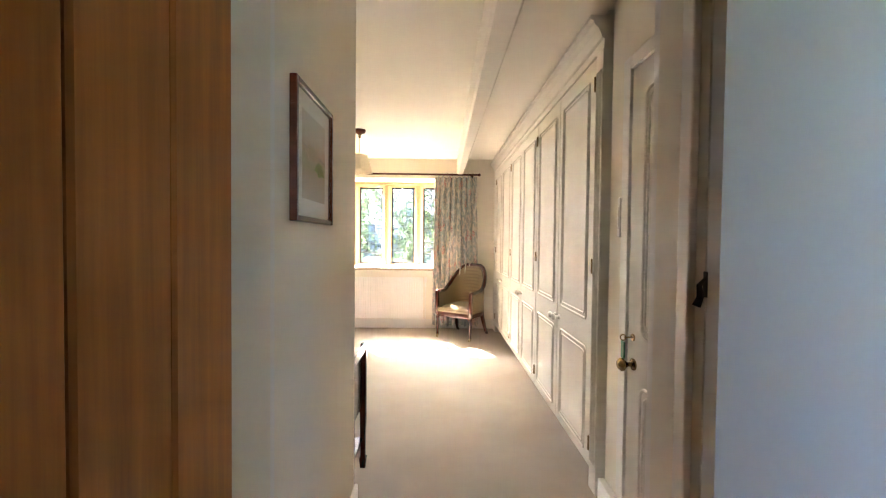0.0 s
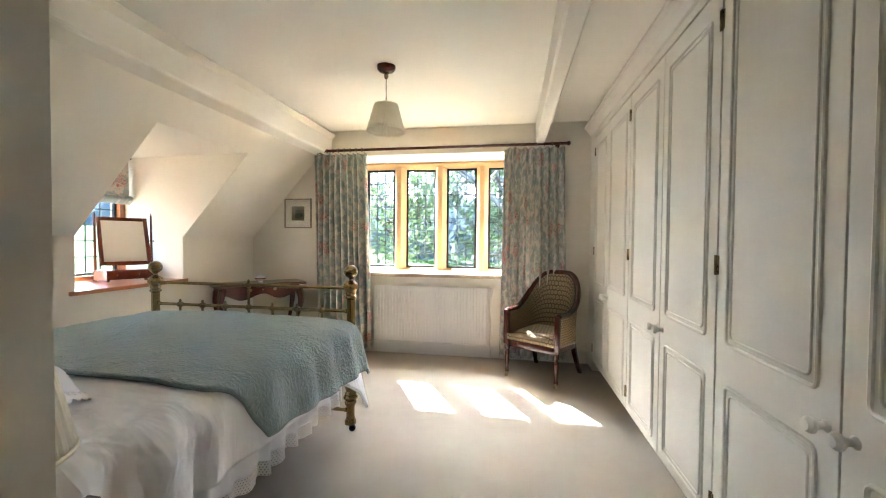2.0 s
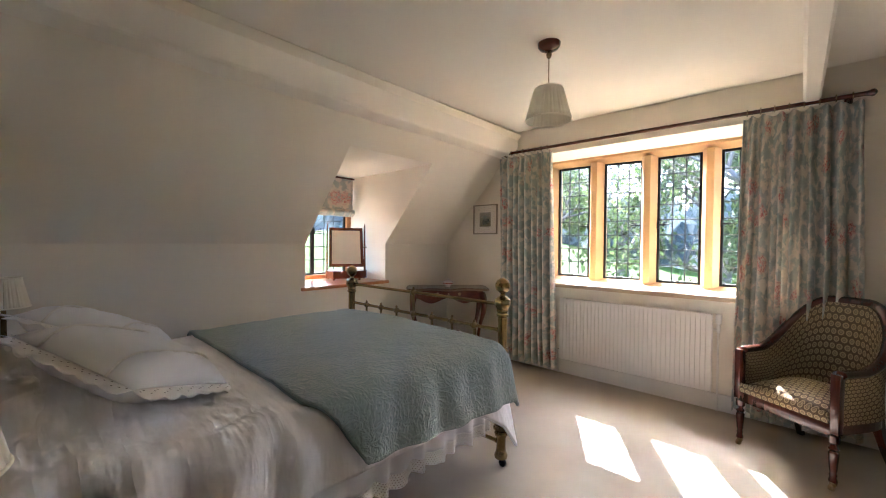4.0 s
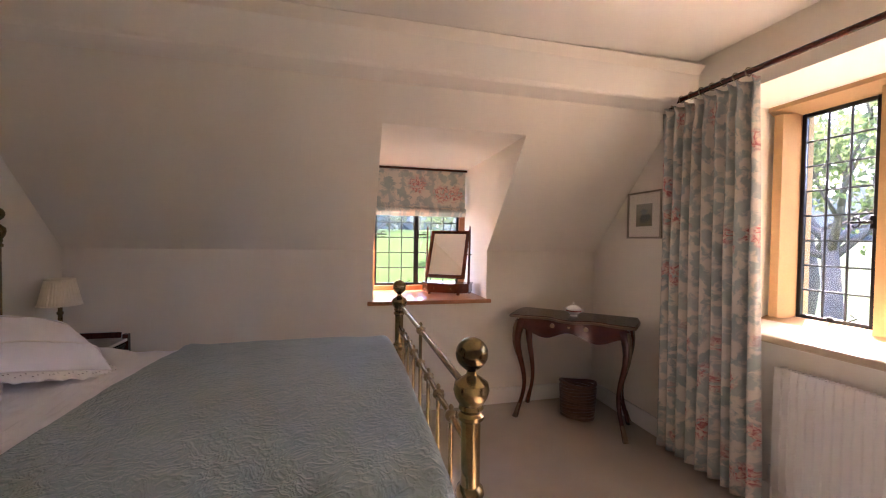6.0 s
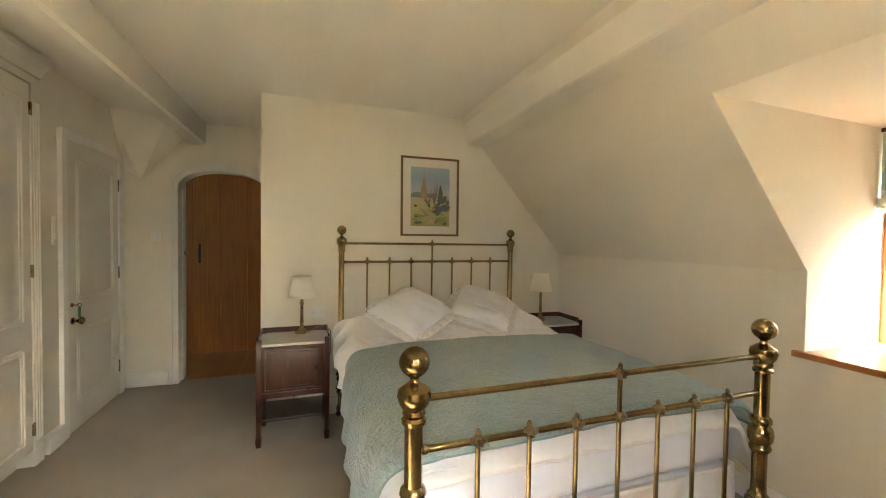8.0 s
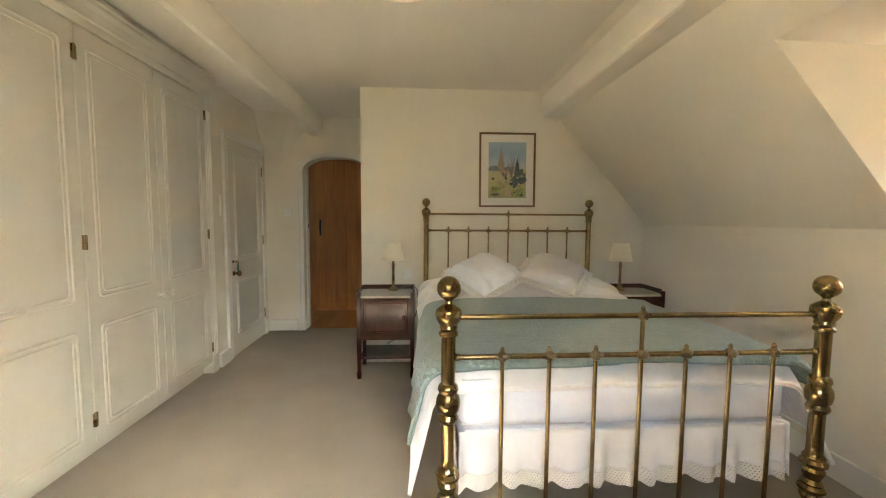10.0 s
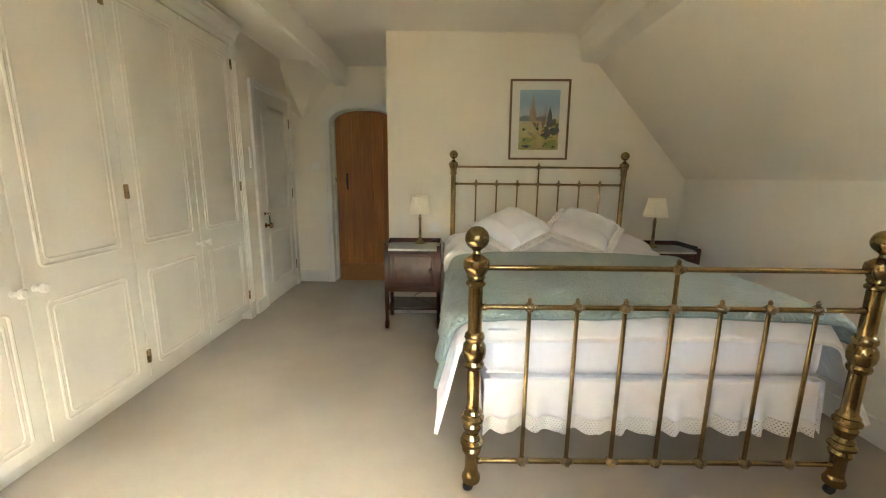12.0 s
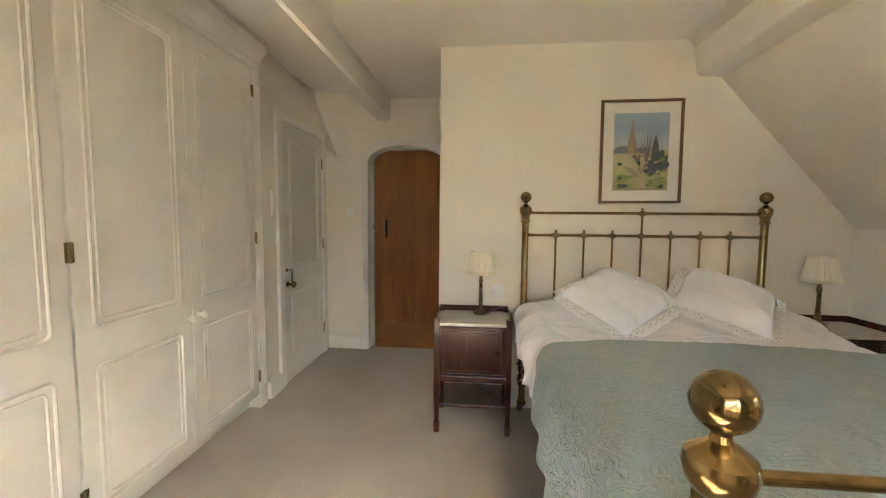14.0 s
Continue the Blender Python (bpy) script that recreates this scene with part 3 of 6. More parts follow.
def mullion(xa, xb, z0, z1):
    """Stone post with splayed inner arrises."""
    c = min(0.045, (xb - xa) * 0.3)
    bm = prism([(xa, 6.555), (xa, 6.66), (xb, 6.66), (xb, 6.555), (xb - c, 6.47), (xa + c, 6.47)], "z", z0, z1)
    return bm


edges = [(WX0, LIGHTS[0][0])] + [(a[1], b[0]) for a, b in zip(LIGHTS, LIGHTS[1:])] + [(LIGHTS[-1][1], WX1)]
for xa, xb in edges:
    part("mullion", mullion(xa, xb, PZ0 - 0.012, PZ1 + 0.012), STONE, win, "honey-coloured stone mullion")
part("window_head", prism([(6.555, PZ1), (6.66, PZ1), (6.66, WZ1), (6.47, WZ1), (6.47, PZ1 + 0.045)], "x", WX0, WX1), STONE, win, "honey-coloured stone head")
part("window_cill", prism([(6.555, PZ0), (6.66, PZ0), (6.66, WZ0), (6.45, WZ0), (6.45, PZ0 - 0.03)], "x", WX0, WX1), STONE, win, "honey-coloured stone cill")
for k, (xa, xb) in enumerate(LIGHTS):
    casement(win, xa, xb, PZ0, PZ1, PY, 3, 8, swing=(9 if k == 1 else 0), side=(1 if k in (0, 1) else -1))
bm = box(WX0 + 0.003, WX1 - 0.003, 6.05, 6.449, 0.851, 0.875, 0.002)
box(-1.52, 0.15, 6.03, 6.05, 0.835, 0.875, 0.008, bm)
setting("window_sill", bm, SILLSTONE, "pale stone window sill with a rounded nose", "window sill")

# ---- dormer window ----
win2 = thing("window_2", (-3.5, 4.6, 0.87), "small pine-framed dormer window with leaded panes", "window", "", "structure")
FY0, FY1, FZ0, FZ1 = DY0, DY1, 0.855, 1.985
for nm, a in (("window_jamb", (FY0, FY0 + 0.055, FZ0, FZ1)), ("window_jamb", (FY1 - 0.055, FY1, FZ0, FZ1)), ("window_rail", (FY0 + 0.055, FY1 - 0.055, FZ0, FZ0 + 0.05)), ("window_rail", (FY0 + 0.055, FY1 - 0.055, FZ1 - 0.05, FZ1))):
    part(nm, box(-3.55, -3.45, a[0], a[1], a[2], a[3], 0.004), PINE_SILL, win2, "orange pine window frame")
turn = Matrix.Translation((-3.5, 0, 0)) @ Matrix.Rotation(radians(90), 4, "Z")
casement(win2, FY0 + 0.055, 4.60, FZ0 + 0.05, FZ1 - 0.05, 0.0, 3, 7, 0, -1, turn)
casement(win2, 4.60, FY1 - 0.055, FZ0 + 0.05, FZ1 - 0.05, 0.0, 3, 7, 0, -1, turn)
setting("window_sill_dormer", box(-3.449, -2.80, 4.117, 5.098, DZS - 0.0195, DZS + 0.012, 0.006), PINE_SILL, "oiled orange pine window board", "window sill")

# roman blind
blind = thing("roman_blind", (-3.39, 4.6, 1.55), "half-drawn roman blind of floral cotton", "blind")
part("cloth", sheet(24, 12, lambda u, v: (-3.385 + 0.004 * wob(u * 6, v * 3), DY0 + 0.012 + 0.875 * u, 1.60 + 0.375 * v), 0.004, (0.88, 0.38)), BLINDCLOTH, blind, "", "all")
for k in range(3):
    part("fold", sheet(24, 8, lambda u, v, k=k: (-3.375 + 0.012 * k + 0.016 * math.sin(math.pi * v), DY0 + 0.012 + 0.875 * u, 1.545 + 0.012 * k + 0.055 * v + 0.003 * wob(u * 5, k)), 0.004, (0.88, 0.06)), BLINDCLOTH, blind, "", "all")
part("headrail", box(-3.41, -3.37, DY0 + 0.008, DY1 - 0.008, 1.965, 1.985, 0.003), MAHOGANY, blind)

# ---- curtains and pole ----
def curtain(x0, x1, bx0, bx1, folds, seed):
    cur = thing("curtain", ((x0 + x1) / 2, 5.94, 0.03), "long pinch-pleated floral cotton curtain hanging from the pole", "curtain", "curtains at the window")
    rnd = random.Random(seed)
    ph = [rnd.uniform(-0.5, 0.5) for _ in range(folds + 2)]

    def place(u, v):
        z = 0.06 + 2.12 * v
        f = u * folds + 0.32 * ph[int(u * folds)] * math.sin(math.pi * (u * folds % 1))
        amp = 0.060 - 0.022 * v + 0.012 * wob(f * 0.7, v * 2, seed)
        pinch = smoothstep(0.90, 0.975, v) * (1 - smoothstep(0.985, 1.0, v))
        w = math.sin(2 * math.pi * f)
        w = math.copysign(abs(w) ** 0.75, w)
        x = (bx0 + (bx1 - bx0) * u) * (1 - v) + (x0 + (x1 - x0) * u) * v
        x += 0.011 * math.cos(4 * math.pi * f) * (1 - v) + 0.010 * wob(u * 4, v * 3, seed)
        zz = z - (0.016 * (0.5 + 0.5 * math.cos(2 * math.pi * f)) if v > 0.99 else 0)
        return (x, 5.945 + amp * w * (1 - 0.45 * pinch) - 0.01 * (1 - v), zz)
    ln = abs(x1 - x0) * 3.4
    part("cloth", sheet(folds * 14, 44, place, 0.004, (ln, 2.12)), CHINTZ, cur, "", "all")
    for k in range(folds):
        x = x0 + (x1 - x0) * (k + 0.28) / folds
        part("curtain_ring", tube([(x, 5.93 + 0.021 * math.cos(a), 2.203 + 0.021 * math.sin(a)) for a in [2 * math.pi * i / 14 for i in range(14)]], 0.003, 6, None, True), BRASS_DULL, cur, "", "all")
    return cur


curtain(-1.99, -1.385, -1.945, -1.315, 9, 3)
curtain(0.085, 0.675, 0.045, 0.70, 8, 8)
pole = thing("curtain_pole", (-0.66, 5.93, 2.203), "dark wooden curtain pole with ball ends", "curtain pole")
part("pole", tube([(-2.0, 5.93, 2.203), (0.68, 5.93, 2.203)], 0.0145, 12), MAHOGANY, pole, "", True)
for x, s in ((-2.0, -1), (0.68, 1)):
    part("finial", lathe([(0.001, 0), (0.016, 0.002), (0.016, 0.01), (0.022, 0.02), (0.022, 0.032), (0.012, 0.042), (0.001, 0.046)] if s > 0 else [(0.001, -0.046), (0.012, -0.042), (0.022, -0.032), (0.022, -0.02), (0.016, -0.01), (0.016, -0.002), (0.001, 0)], (x, 5.93, 2.203), 14, None, "x"), MAHOGANY, pole, "", True)
for x in (-1.93, 0.61):
    bm = box(x - 0.012, x + 0.012, 5.935, 6.05, 2.178, 2.19, 0.003)
    box(x - 0.02, x + 0.02, 6.04, 6.05, 2.15, 2.22, 0.003, bm)
    part("bracket", bm, MAHOGANY, pole)

# ---- radiator ----
rad = thing("radiator", (-0.69, 6.02, 0.147), "white ribbed panel radiator under the window", "radiator")
RX0, RX1, RZ0, RZ1 = -1.305, -0.087, 0.147, 0.737
N = 36


def rad_face(u, v):
    x = RX0 + (RX1 - RX0) * u
    f = (u * N) % 1.0
    groove = 0.009 * (1 - smoothstep(0.0, 0.12, min(f, 1 - f))) if 0.06 < v < 0.94 else 0
    lip = 0.008 * (smoothstep(0.06, 0.0, v) + smoothstep(0.94, 1.0, v))
    return (x, 6.0 + groove + lip * 0.6, RZ0 + (RZ1 - RZ0) * v)


part("front_panel", sheet(N * 8, 16, rad_face, -0.012), WHITEMETAL, rad, "white enamelled ribbed steel panel", True)
part("back_panel", box(RX0 + 0.005, RX1 - 0.005, 6.016, 6.04, RZ0 + 0.01, RZ1 - 0.015, 0.004), WHITEMETAL, rad)
for x in (RX0, RX1 - 0.012):
    part("end_cap", box(x, x + 0.012, 6.012, 6.043, RZ0 + 0.01, RZ1 - 0.002, 0.003), WHITEMETAL, rad)
bm = bmesh.new()
for i in range(60):
    x = RX0 + 0.02 + (RX1 - RX0 - 0.04) * i / 59
    box(x - 0.004, x + 0.004, 6.012, 6.042, RZ1 - 0.008, RZ1, 0, bm)
part("top_grille", bm, WHITEMETAL, rad, "slotted white top grille")
bm = tube([(-0.045, 6.03, 0.0), (-0.045, 6.03, 0.62)], 0.0075, 10)
tube([(-0.087, 6.03, 0.62), (-0.045, 6.03, 0.62)], 0.008, 10, bm)
part("pipe", bm, TRIM, rad, "white painted pipe", True)
part("valve", lathe([(0.012, 0.60), (0.014, 0.64), (0.011, 0.65), (0.011, 0.665), (0.019, 0.67), (0.02, 0.73), (0.016, 0.742), (0.001, 0.744)], (-0.045, 6.03, 0), 16), PLASTIC, rad, "white thermostatic valve", True)
bm = tube([(RX0 - 0.03, 6.03, 0.0), (RX0 - 0.03, 6.03, 0.17), (RX0, 6.03, 0.185)], 0.0075, 10)
lathe([(0.012, 0.15), (0.014, 0.19), (0.012, 0.23), (0.001, 0.235)], (RX0 - 0.03, 6.03, 0), 14, bm)
part("pipe", bm, TRIM, rad, "white painted pipe", True)
for x in (-1.1, -0.3):
    part("bracket", box(x, x + 0.03, 6.04, 6.05, 0.25, 0.65), WHITEMETAL, rad)

# ---- fitted wardrobe ----
WF = 0.94


def bead_panel(y0, y1, z0, z1, x, r=0.02):
    """Two raised rounded beads with notched corners."""
    bm = bmesh.new()
    for inset, rad_, rr in ((0.0, 0.0074, r), (0.025, 0.005, r)):
        a0, a1, b0, b1 = y0 + inset, y1 - inset, z0 + inset, z1 - inset
        pts = []
        for cy, cz, start in ((a1 - rr, b1 - rr, 0), (a0 + rr, b1 - rr, 90), (a0 + rr, b0 + rr, 180), (a1 - rr, b0 + rr, 270)):
            for k in range(4):
                t = radians(start + 30 * k)
                pts.append((x, cy + rr * math.cos(t), cz + rr * math.sin(t)))
        tube(pts, rad_, 8, bm, True)
    return bm


def wardrobe_door(unit, y0, y1, knob_side, hinge_side):
    """knob_side and hinge_side: -1 toward the door end, 1 toward the window."""
    door = part("door", box(WF, WF + 0.022, y0 + 0.0032, y1 - 0.0032, 0.10, 2.222, 0.002), GLOSS, unit, "cream painted two-panel wardrobe door")
    part("panel_moulding", bead_panel(y0 + 0.075, y1 - 0.075, 0.862, 2.125, WF), GLOSS, door, "", True)
    part("panel_moulding", bead_panel(y0 + 0.075, y1 - 0.075, 0.155, 0.708, WF), GLOSS, door, "", True)
    ky = y1 - 0.042 if knob_side > 0 else y0 + 0.042
    part("knob", lathe([(0.001, -0.052), (0.014, -0.050), (0.021, -0.042), (0.021, -0.034), (0.014, -0.026), (0.009, -0.018), (0.010, -0.008), (0.016, -0.003), (0.016, 0.0)], (WF, ky, 0.78), 18, None, "x"), GLOSS, door, "cream painted wooden knob", True)
    hy = y1 if hinge_side > 0 else y0
    for z in (0.225, 1.152, 2.085):
        bm = tube([(WF - 0.005, hy, z - 0.038), (WF - 0.005, hy, z + 0.038)], 0.006, 8)
        box(WF - 0.004, WF - 0.001, hy - 0.014, hy + 0.014, z - 0.036, z + 0.036, 0, bm)
        part("hinge", bm, BRASS_DULL, door, "dark brass butt hinge", True)


SPLITS = ((2.435, 3.018, 3.598), (3.602, 4.168, 4.736), (4.740, 5.33, 5.825))
for a, mid, b in SPLITS:
    unit = thing("fitted_wardrobe", (1.2, mid, 0), "cream painted fitted wardrobe with two tall panelled doors", "wardrobe", "fitted wardrobes")
    # carcass takes a dark colour so the door gaps read as shade
    bm = box(WF + 0.06, 1.498, a, b, 0.09, 2.23)
    part("body", bm, MAHOGANY, unit, "carcass coloured dark to stand for shade in the door gaps")
    wardrobe_door(unit, a, mid, 1, -1)
    wardrobe_door(unit, mid, b, -1, 1)
setting("trim_wardrobe_plinth", box(WF + 0.08, 1.4, 2.432, 6.05, 0, 0.088), GLOSS, "recessed cream plinth of the wardrobe", "plinth")
bm = prism([(WF + 0.06, 2.232), (WF + 0.0, 2.232), (WF + 0.0, 2.275), (WF - 0.012, 2.282), (WF - 0.018, 2.30), (WF - 0.03, 2.325), (WF - 0.05, 2.345), (WF - 0.055, 2.36), (WF - 0.07, 2.365), (WF - 0.07, 2.385), (WF + 0.06, 2.385)], "y", 2.345, 6.05)
bmn = prism([(WF + 0.06, 2.385), (WF + 0.06, ZC), (WF + 0.02, ZC), (WF + 0.02, 2.385)], "y", 2.345, 6.05)
join(bm, bmn)
setting("trim_wardrobe_cornice", bm, GLOSS, "cream moulded cornice along the wardrobe", "cornice")
setting("trim_wardrobe_filler", box(WF, 1.49, 5.829, 6.049, 0, 2.231, 0.002), GLOSS, "cream filler panel beside the wardrobe", "panel")
bm = box(WF - 0.004, 1.2, 2.345, 2.431, 0, 2.231, 0.003)
for y in (2.366, 2.388, 2.41):
    tube([(WF - 0.005, y, 0.15), (WF - 0.005, y, 2.13)], 0.007, 8, bm)
setting("trim_wardrobe_pilaster", bm, GLOSS, "fluted cream pilaster at the wardrobe end", "pilaster", True)

# ---- panelled door beside the wardrobe ----
door = thing("door_1", (0.95, 1.68, 0), "closed cream panelled door with a brass knob", "door", "", "structure")
leaf = part("leaf", box(0.948, 0.964, 1.325, 2.068, 0.008, 2.0, 0.002), GLOSS, door, "cream painted door leaf")
part("panel_moulding", bead_panel(1.43, 1.955, 0.90, 1.88, 0.948, 0.035), GLOSS, leaf, "", True)
part("panel_moulding", bead_panel(1.43, 1.955, 0.19, 0.70, 0.948, 0.035), GLOSS, leaf, "", True)
part("knob", lathe([(0.001, -0.068), (0.016, -0.066), (0.027, -0.055), (0.027, -0.046), (0.016, -0.034), (0.009, -0.026), (0.009, -0.010), (0.024, -0.006), (0.024, 0.0)], (0.948, 2.012, 0.775), 20, None, "x"), BRASS, leaf, "brass door knob", True)
bm = lathe([(0.001, -0.006), (0.014, -0.006), (0.015, 0.0)], (0.948, 2.02, 0.885), 14, None, "x")
tube([(0.945, 2.02, 0.885), (0.91, 2.02, 0.885)], 0.004, 8, bm)
tube([(0.905 + 0.012 * math.cos(t), 2.02 + 0.0, 0.885 + 0.012 * math.sin(t)) for t in [2 * math.pi * i / 12 for i in range(12)]], 0.0028, 6, bm, True)
part("key", bm, BRASS, leaf, "brass key in its escutcheon", True)
part("key_tag", box(0.902, 0.908, 2.006, 2.034, 0.80, 0.87, 0.002), GREEN_TAG, leaf, "green key tag")
for z in (0.25, 1.05, 1.78):
    part("hinge", tube([(0.945, 1.324, z - 0.05), (0.945, 1.324, z + 0.05)], 0.006, 8), BRASS_DULL, leaf, "dark brass hinge", True)
bm = bmesh.new()
for a in ((1.25, 1.322, 0, 2.06), (2.071, 2.132, 0, 2.06), (1.322, 2.071, 2.003, 2.06)):
    box(0.938, 0.9655, a[0], a[1], a[2], a[3], 0.004, bm)
part("architrave", bm, TRIM, door, "cream painted door surround")
sw = thing("thermometer", (0.95, 2.185, 1.39), "narrow white wall thermometer beside the door", "thermometer")
part("plate", box(0.953, 0.965, 2.17, 2.20, 1.30, 1.48, 0.004), PLASTIC, sw)
part("dial", box(0.949, 0.954, 2.178, 2.192, 1.34, 1.44, 0.002), WHITEMETAL, sw)

# ---- open plank door of the arched doorway, and an added one behind the lobby ----
def planks(parent, x0, x1, z0, top, y, n, thick=0.03):
    for i in range(n):
        a = x0 + (x1 - x0) * i / n
        b = x0 + (x1 - x0) * (i + 1) / n
        zt = min(top(a + 0.004), top(b - 0.004))
        bm = prism([(a + 0.0015, z0), (b - 0.0015, z0), (b - 0.0015, top(b - 0.002)), ((a + b) / 2, max(zt, top((a + b) / 2))), (a + 0.0015, top(a + 0.002))], "y", y, y + thick)
        bmesh.ops.bevel(bm, geom=[e for e in bm.edges if abs(e.verts[0].co.z - e.verts[1].co.z) > 0.4], offset=0.004, segments=1, affect="EDGES")
        part("plank", bm, PINE, parent)


def ring_pull(parent, x, y, z, s):
    bm = box(x - 0.012, x + 0.012, y - 0.004 if s < 0 else y, y if s < 0 else y + 0.004, z - 0.10, z + 0.10, 0.002)
    tube([(x, y + s * 0.004, z + 0.075), (x, y + s * 0.035, z + 0.055), (x, y + s * 0.042, z), (x, y + s * 0.035, z - 0.055), (x, y + s * 0.004, z - 0.075)], [0.010, 0.007, 0.009, 0.007, 0.010], 8, bm)
    for q in (1, -1):
        lathe([(0.001, 0), (0.016, 0.002), (0.016, 0.004), (0.001, 0.006)] if s > 0 else [(0.001, -0.006), (0.016, -0.004), (0.016, -0.002), (0.001, 0)], (x, y, z + q * 0.095), 12, bm, "y")
    part("door_handle", bm, IRON, parent, "black iron pull handle", True)


d2 = thing("door_2", (AX0, 1.0, 0), "open arched door of stained pine planks with an iron handle", "door", "", "structure")


def arch_top(x):
    f = min(1.0, abs((x - AMID) / (AHALF - 0.004)))
    return ASPR + (AAPEX - 0.006 - ASPR) * max(0.0, 1 - f ** 2.35) ** 0.5


leafx = thing("tmp", (0, 0, 0), "", "")
planks(leafx, AX0 + 0.004, AX1 - 0.004, 0.012, arch_top, 0.96, 6, 0.038)
ring_pull(leafx, AX1 - 0.07, 0.998, 1.155, 1)
swing = Matrix.Translation((AX0 + 0.020, 1.0, 0)) @ Matrix.Rotation(radians(-92), 4, "Z") @ Matrix.Translation((-(AX0 + 0.004), -0.998, 0))
for ob in list(leafx.children):
    ob.data.transform(Matrix.Translation(-OFFSET[d2]) @ swing)
    ob.parent = d2
bpy.data.objects.remove(leafx)
keeper = thing("latch_keeper", (AX1, 1.022, 1.19), "black iron latch keeper on the door jamb", "latch")
bm = box(AX1 - 0.003, AX1, 1.016, 1.03, 1.195, 1.235, 0.001)
tube([(AX1 - 0.003, 1.022, 1.225), (AX1 - 0.014, 1.022, 1.214), (AX1 - 0.012, 1.022, 1.196), (AX1 - 0.018, 1.022, 1.182)], [0.003, 0.004, 0.005, 0.006], 8, bm)
part("hook", bm, IRON, keeper, "", True)
setting("trim_door_stop", box(AX1 - 0.014, AX1, 1.05, 1.08, 0, ASPR, 0.003), TRIM, "white painted door stop on the jamb", "door stop")
# added far door: seen through the arch it stands in for the shut leaf
d3 = thing("door_3", (0.27, 0.22, 0), "added pine plank door, standing in for the shut arched door", "door", "", "structure")
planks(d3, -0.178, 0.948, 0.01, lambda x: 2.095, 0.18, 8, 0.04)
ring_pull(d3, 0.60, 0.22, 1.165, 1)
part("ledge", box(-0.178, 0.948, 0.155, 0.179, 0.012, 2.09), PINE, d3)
# added pine boards that carry the door's colour down across the lobby floor
boards = setting("floor_lobby", box(-0.5, 1.5, 0.221, 1.004, 0.0, 0.004), PINE, "added lobby floor of pine boards, standing in for the door's foot", "floor")
for k in range(14):
    part("floor_board", box(-0.5 + 0.1435 * k, -0.3585 + 0.1435 * k, 0.222, 1.006 if not 2 <= k <= 6 else 1.112, 0.003, 0.010, 0.002, None, 1), PINE, boards)
plate = thing("light_switch", (0.70, 1.17, 1.35), "square white plastic light switch on the wall", "switch", "switches")
part("plate", box(0.68, 0.765, 1.17, 1.178, 1.31, 1.395, 0.003), PLASTIC, plate)
part("rocker", box(0.712, 0.732, 1.177, 1.182, 1.335, 1.37, 0.002), PLASTIC, plate)
plate = thing("light_switch", (-0.645, 2.222, 0.80), "square white plastic switch above the bedside table", "switch", "switches")
part("plate", box(-0.69, -0.603, 2.222, 2.231, 0.757, 0.845, 0.003), PLASTIC, plate)
part("rocker", box(-0.656, -0.636, 2.230, 2.236, 0.785, 0.82, 0.002), PLASTIC, plate)
for x in (-0.68, -0.613):
    part("screw", lathe([(0.001, 0), (0.003, 0.0), (0.003, 0.002), (0.001, 0.0025)], (x, 2.231, 0.801), 8, None, "y"), BRASS_DULL, plate)

# ---- brass bed ----
bed = thing("brass_bed", (-1.57, 3.3, 0), "antique brass double bed with ball finials and spindle ends", "bed")


def bed_post(x, y, body, top, parent):
    """body: radius of the tube; top: height of the ball's centre."""
    q = body / 0.025
    b = 0.0415 * q
    prof = [(0.020, 0.045), (0.034 * q, 0.05), (0.036 * q, 0.065), (0.028 * q, 0.085), (body, 0.10), (body, 0.165)]
    for z in (0.18, 0.285):
        prof += [(0.034 * q, z), (0.037 * q, z + 0.012), (0.030 * q, z + 0.024), (0.043 * q, z + 0.036), (0.043 * q, z + 0.046), (0.033 * q, z + 0.058), (0.036 * q, z + 0.066), (0.029 * q, z + 0.076), (body * 1.04, z + 0.082)]
    prof += [(body, 0.40), (body, 0.53)]
    z = 0.54
    prof += [(0.034 * q, z), (0.037 * q, z + 0.012), (0.031 * q, z + 0.026), (0.040 * q, z + 0.042), (0.043 * q, z + 0.065), (0.040 * q, z + 0.088), (0.031 * q, z + 0.104), (0.037 * q, z + 0.118), (0.034 * q, z + 0.132), (body, z + 0.142)]
    c = top - 0.178 * (1 if q > 0.9 else 0.94)
    prof += [(body, c), (0.033 * q, c + 0.006), (0.034 * q, c + 0.016), (0.027 * q, c + 0.024), (0.032 * q, c + 0.034), (0.030 * q, c + 0.044), (0.041 * q, c + 0.062), (0.046 * q, c + 0.082), (0.043 * q, c + 0.100), (0.028 * q, c + 0.112), (0.014 * q, c + 0.122), (0.012 * q, c + 0.132), (0.018 * q, c + 0.138)]
    for k in range(1, 12):
        a = math.pi * k / 12
        if b * math.sin(a) > 0.016 * q or k > 6:
            prof.append((b * math.sin(a), top - b * math.cos(a)))
    prof.append((0.001, top + b))
    p = part("post", lathe(prof, (x, y, 0), 28), BRASS, parent, "turned brass post with a ball finial", True)
    bm = lathe([(0.001, -0.009), (0.02, -0.009), (0.022, 0), (0.02, 0.009), (0.001, 0.009)], (x + 0.012, y, 0.022), 16, None, "y")
    tube([(x, y, 0.05), (x, y, 0.03), (x + 0.012, y, 0.022)], 0.008, 8, bm)
    part("caster", bm, IRON, p, "dark iron caster", True)


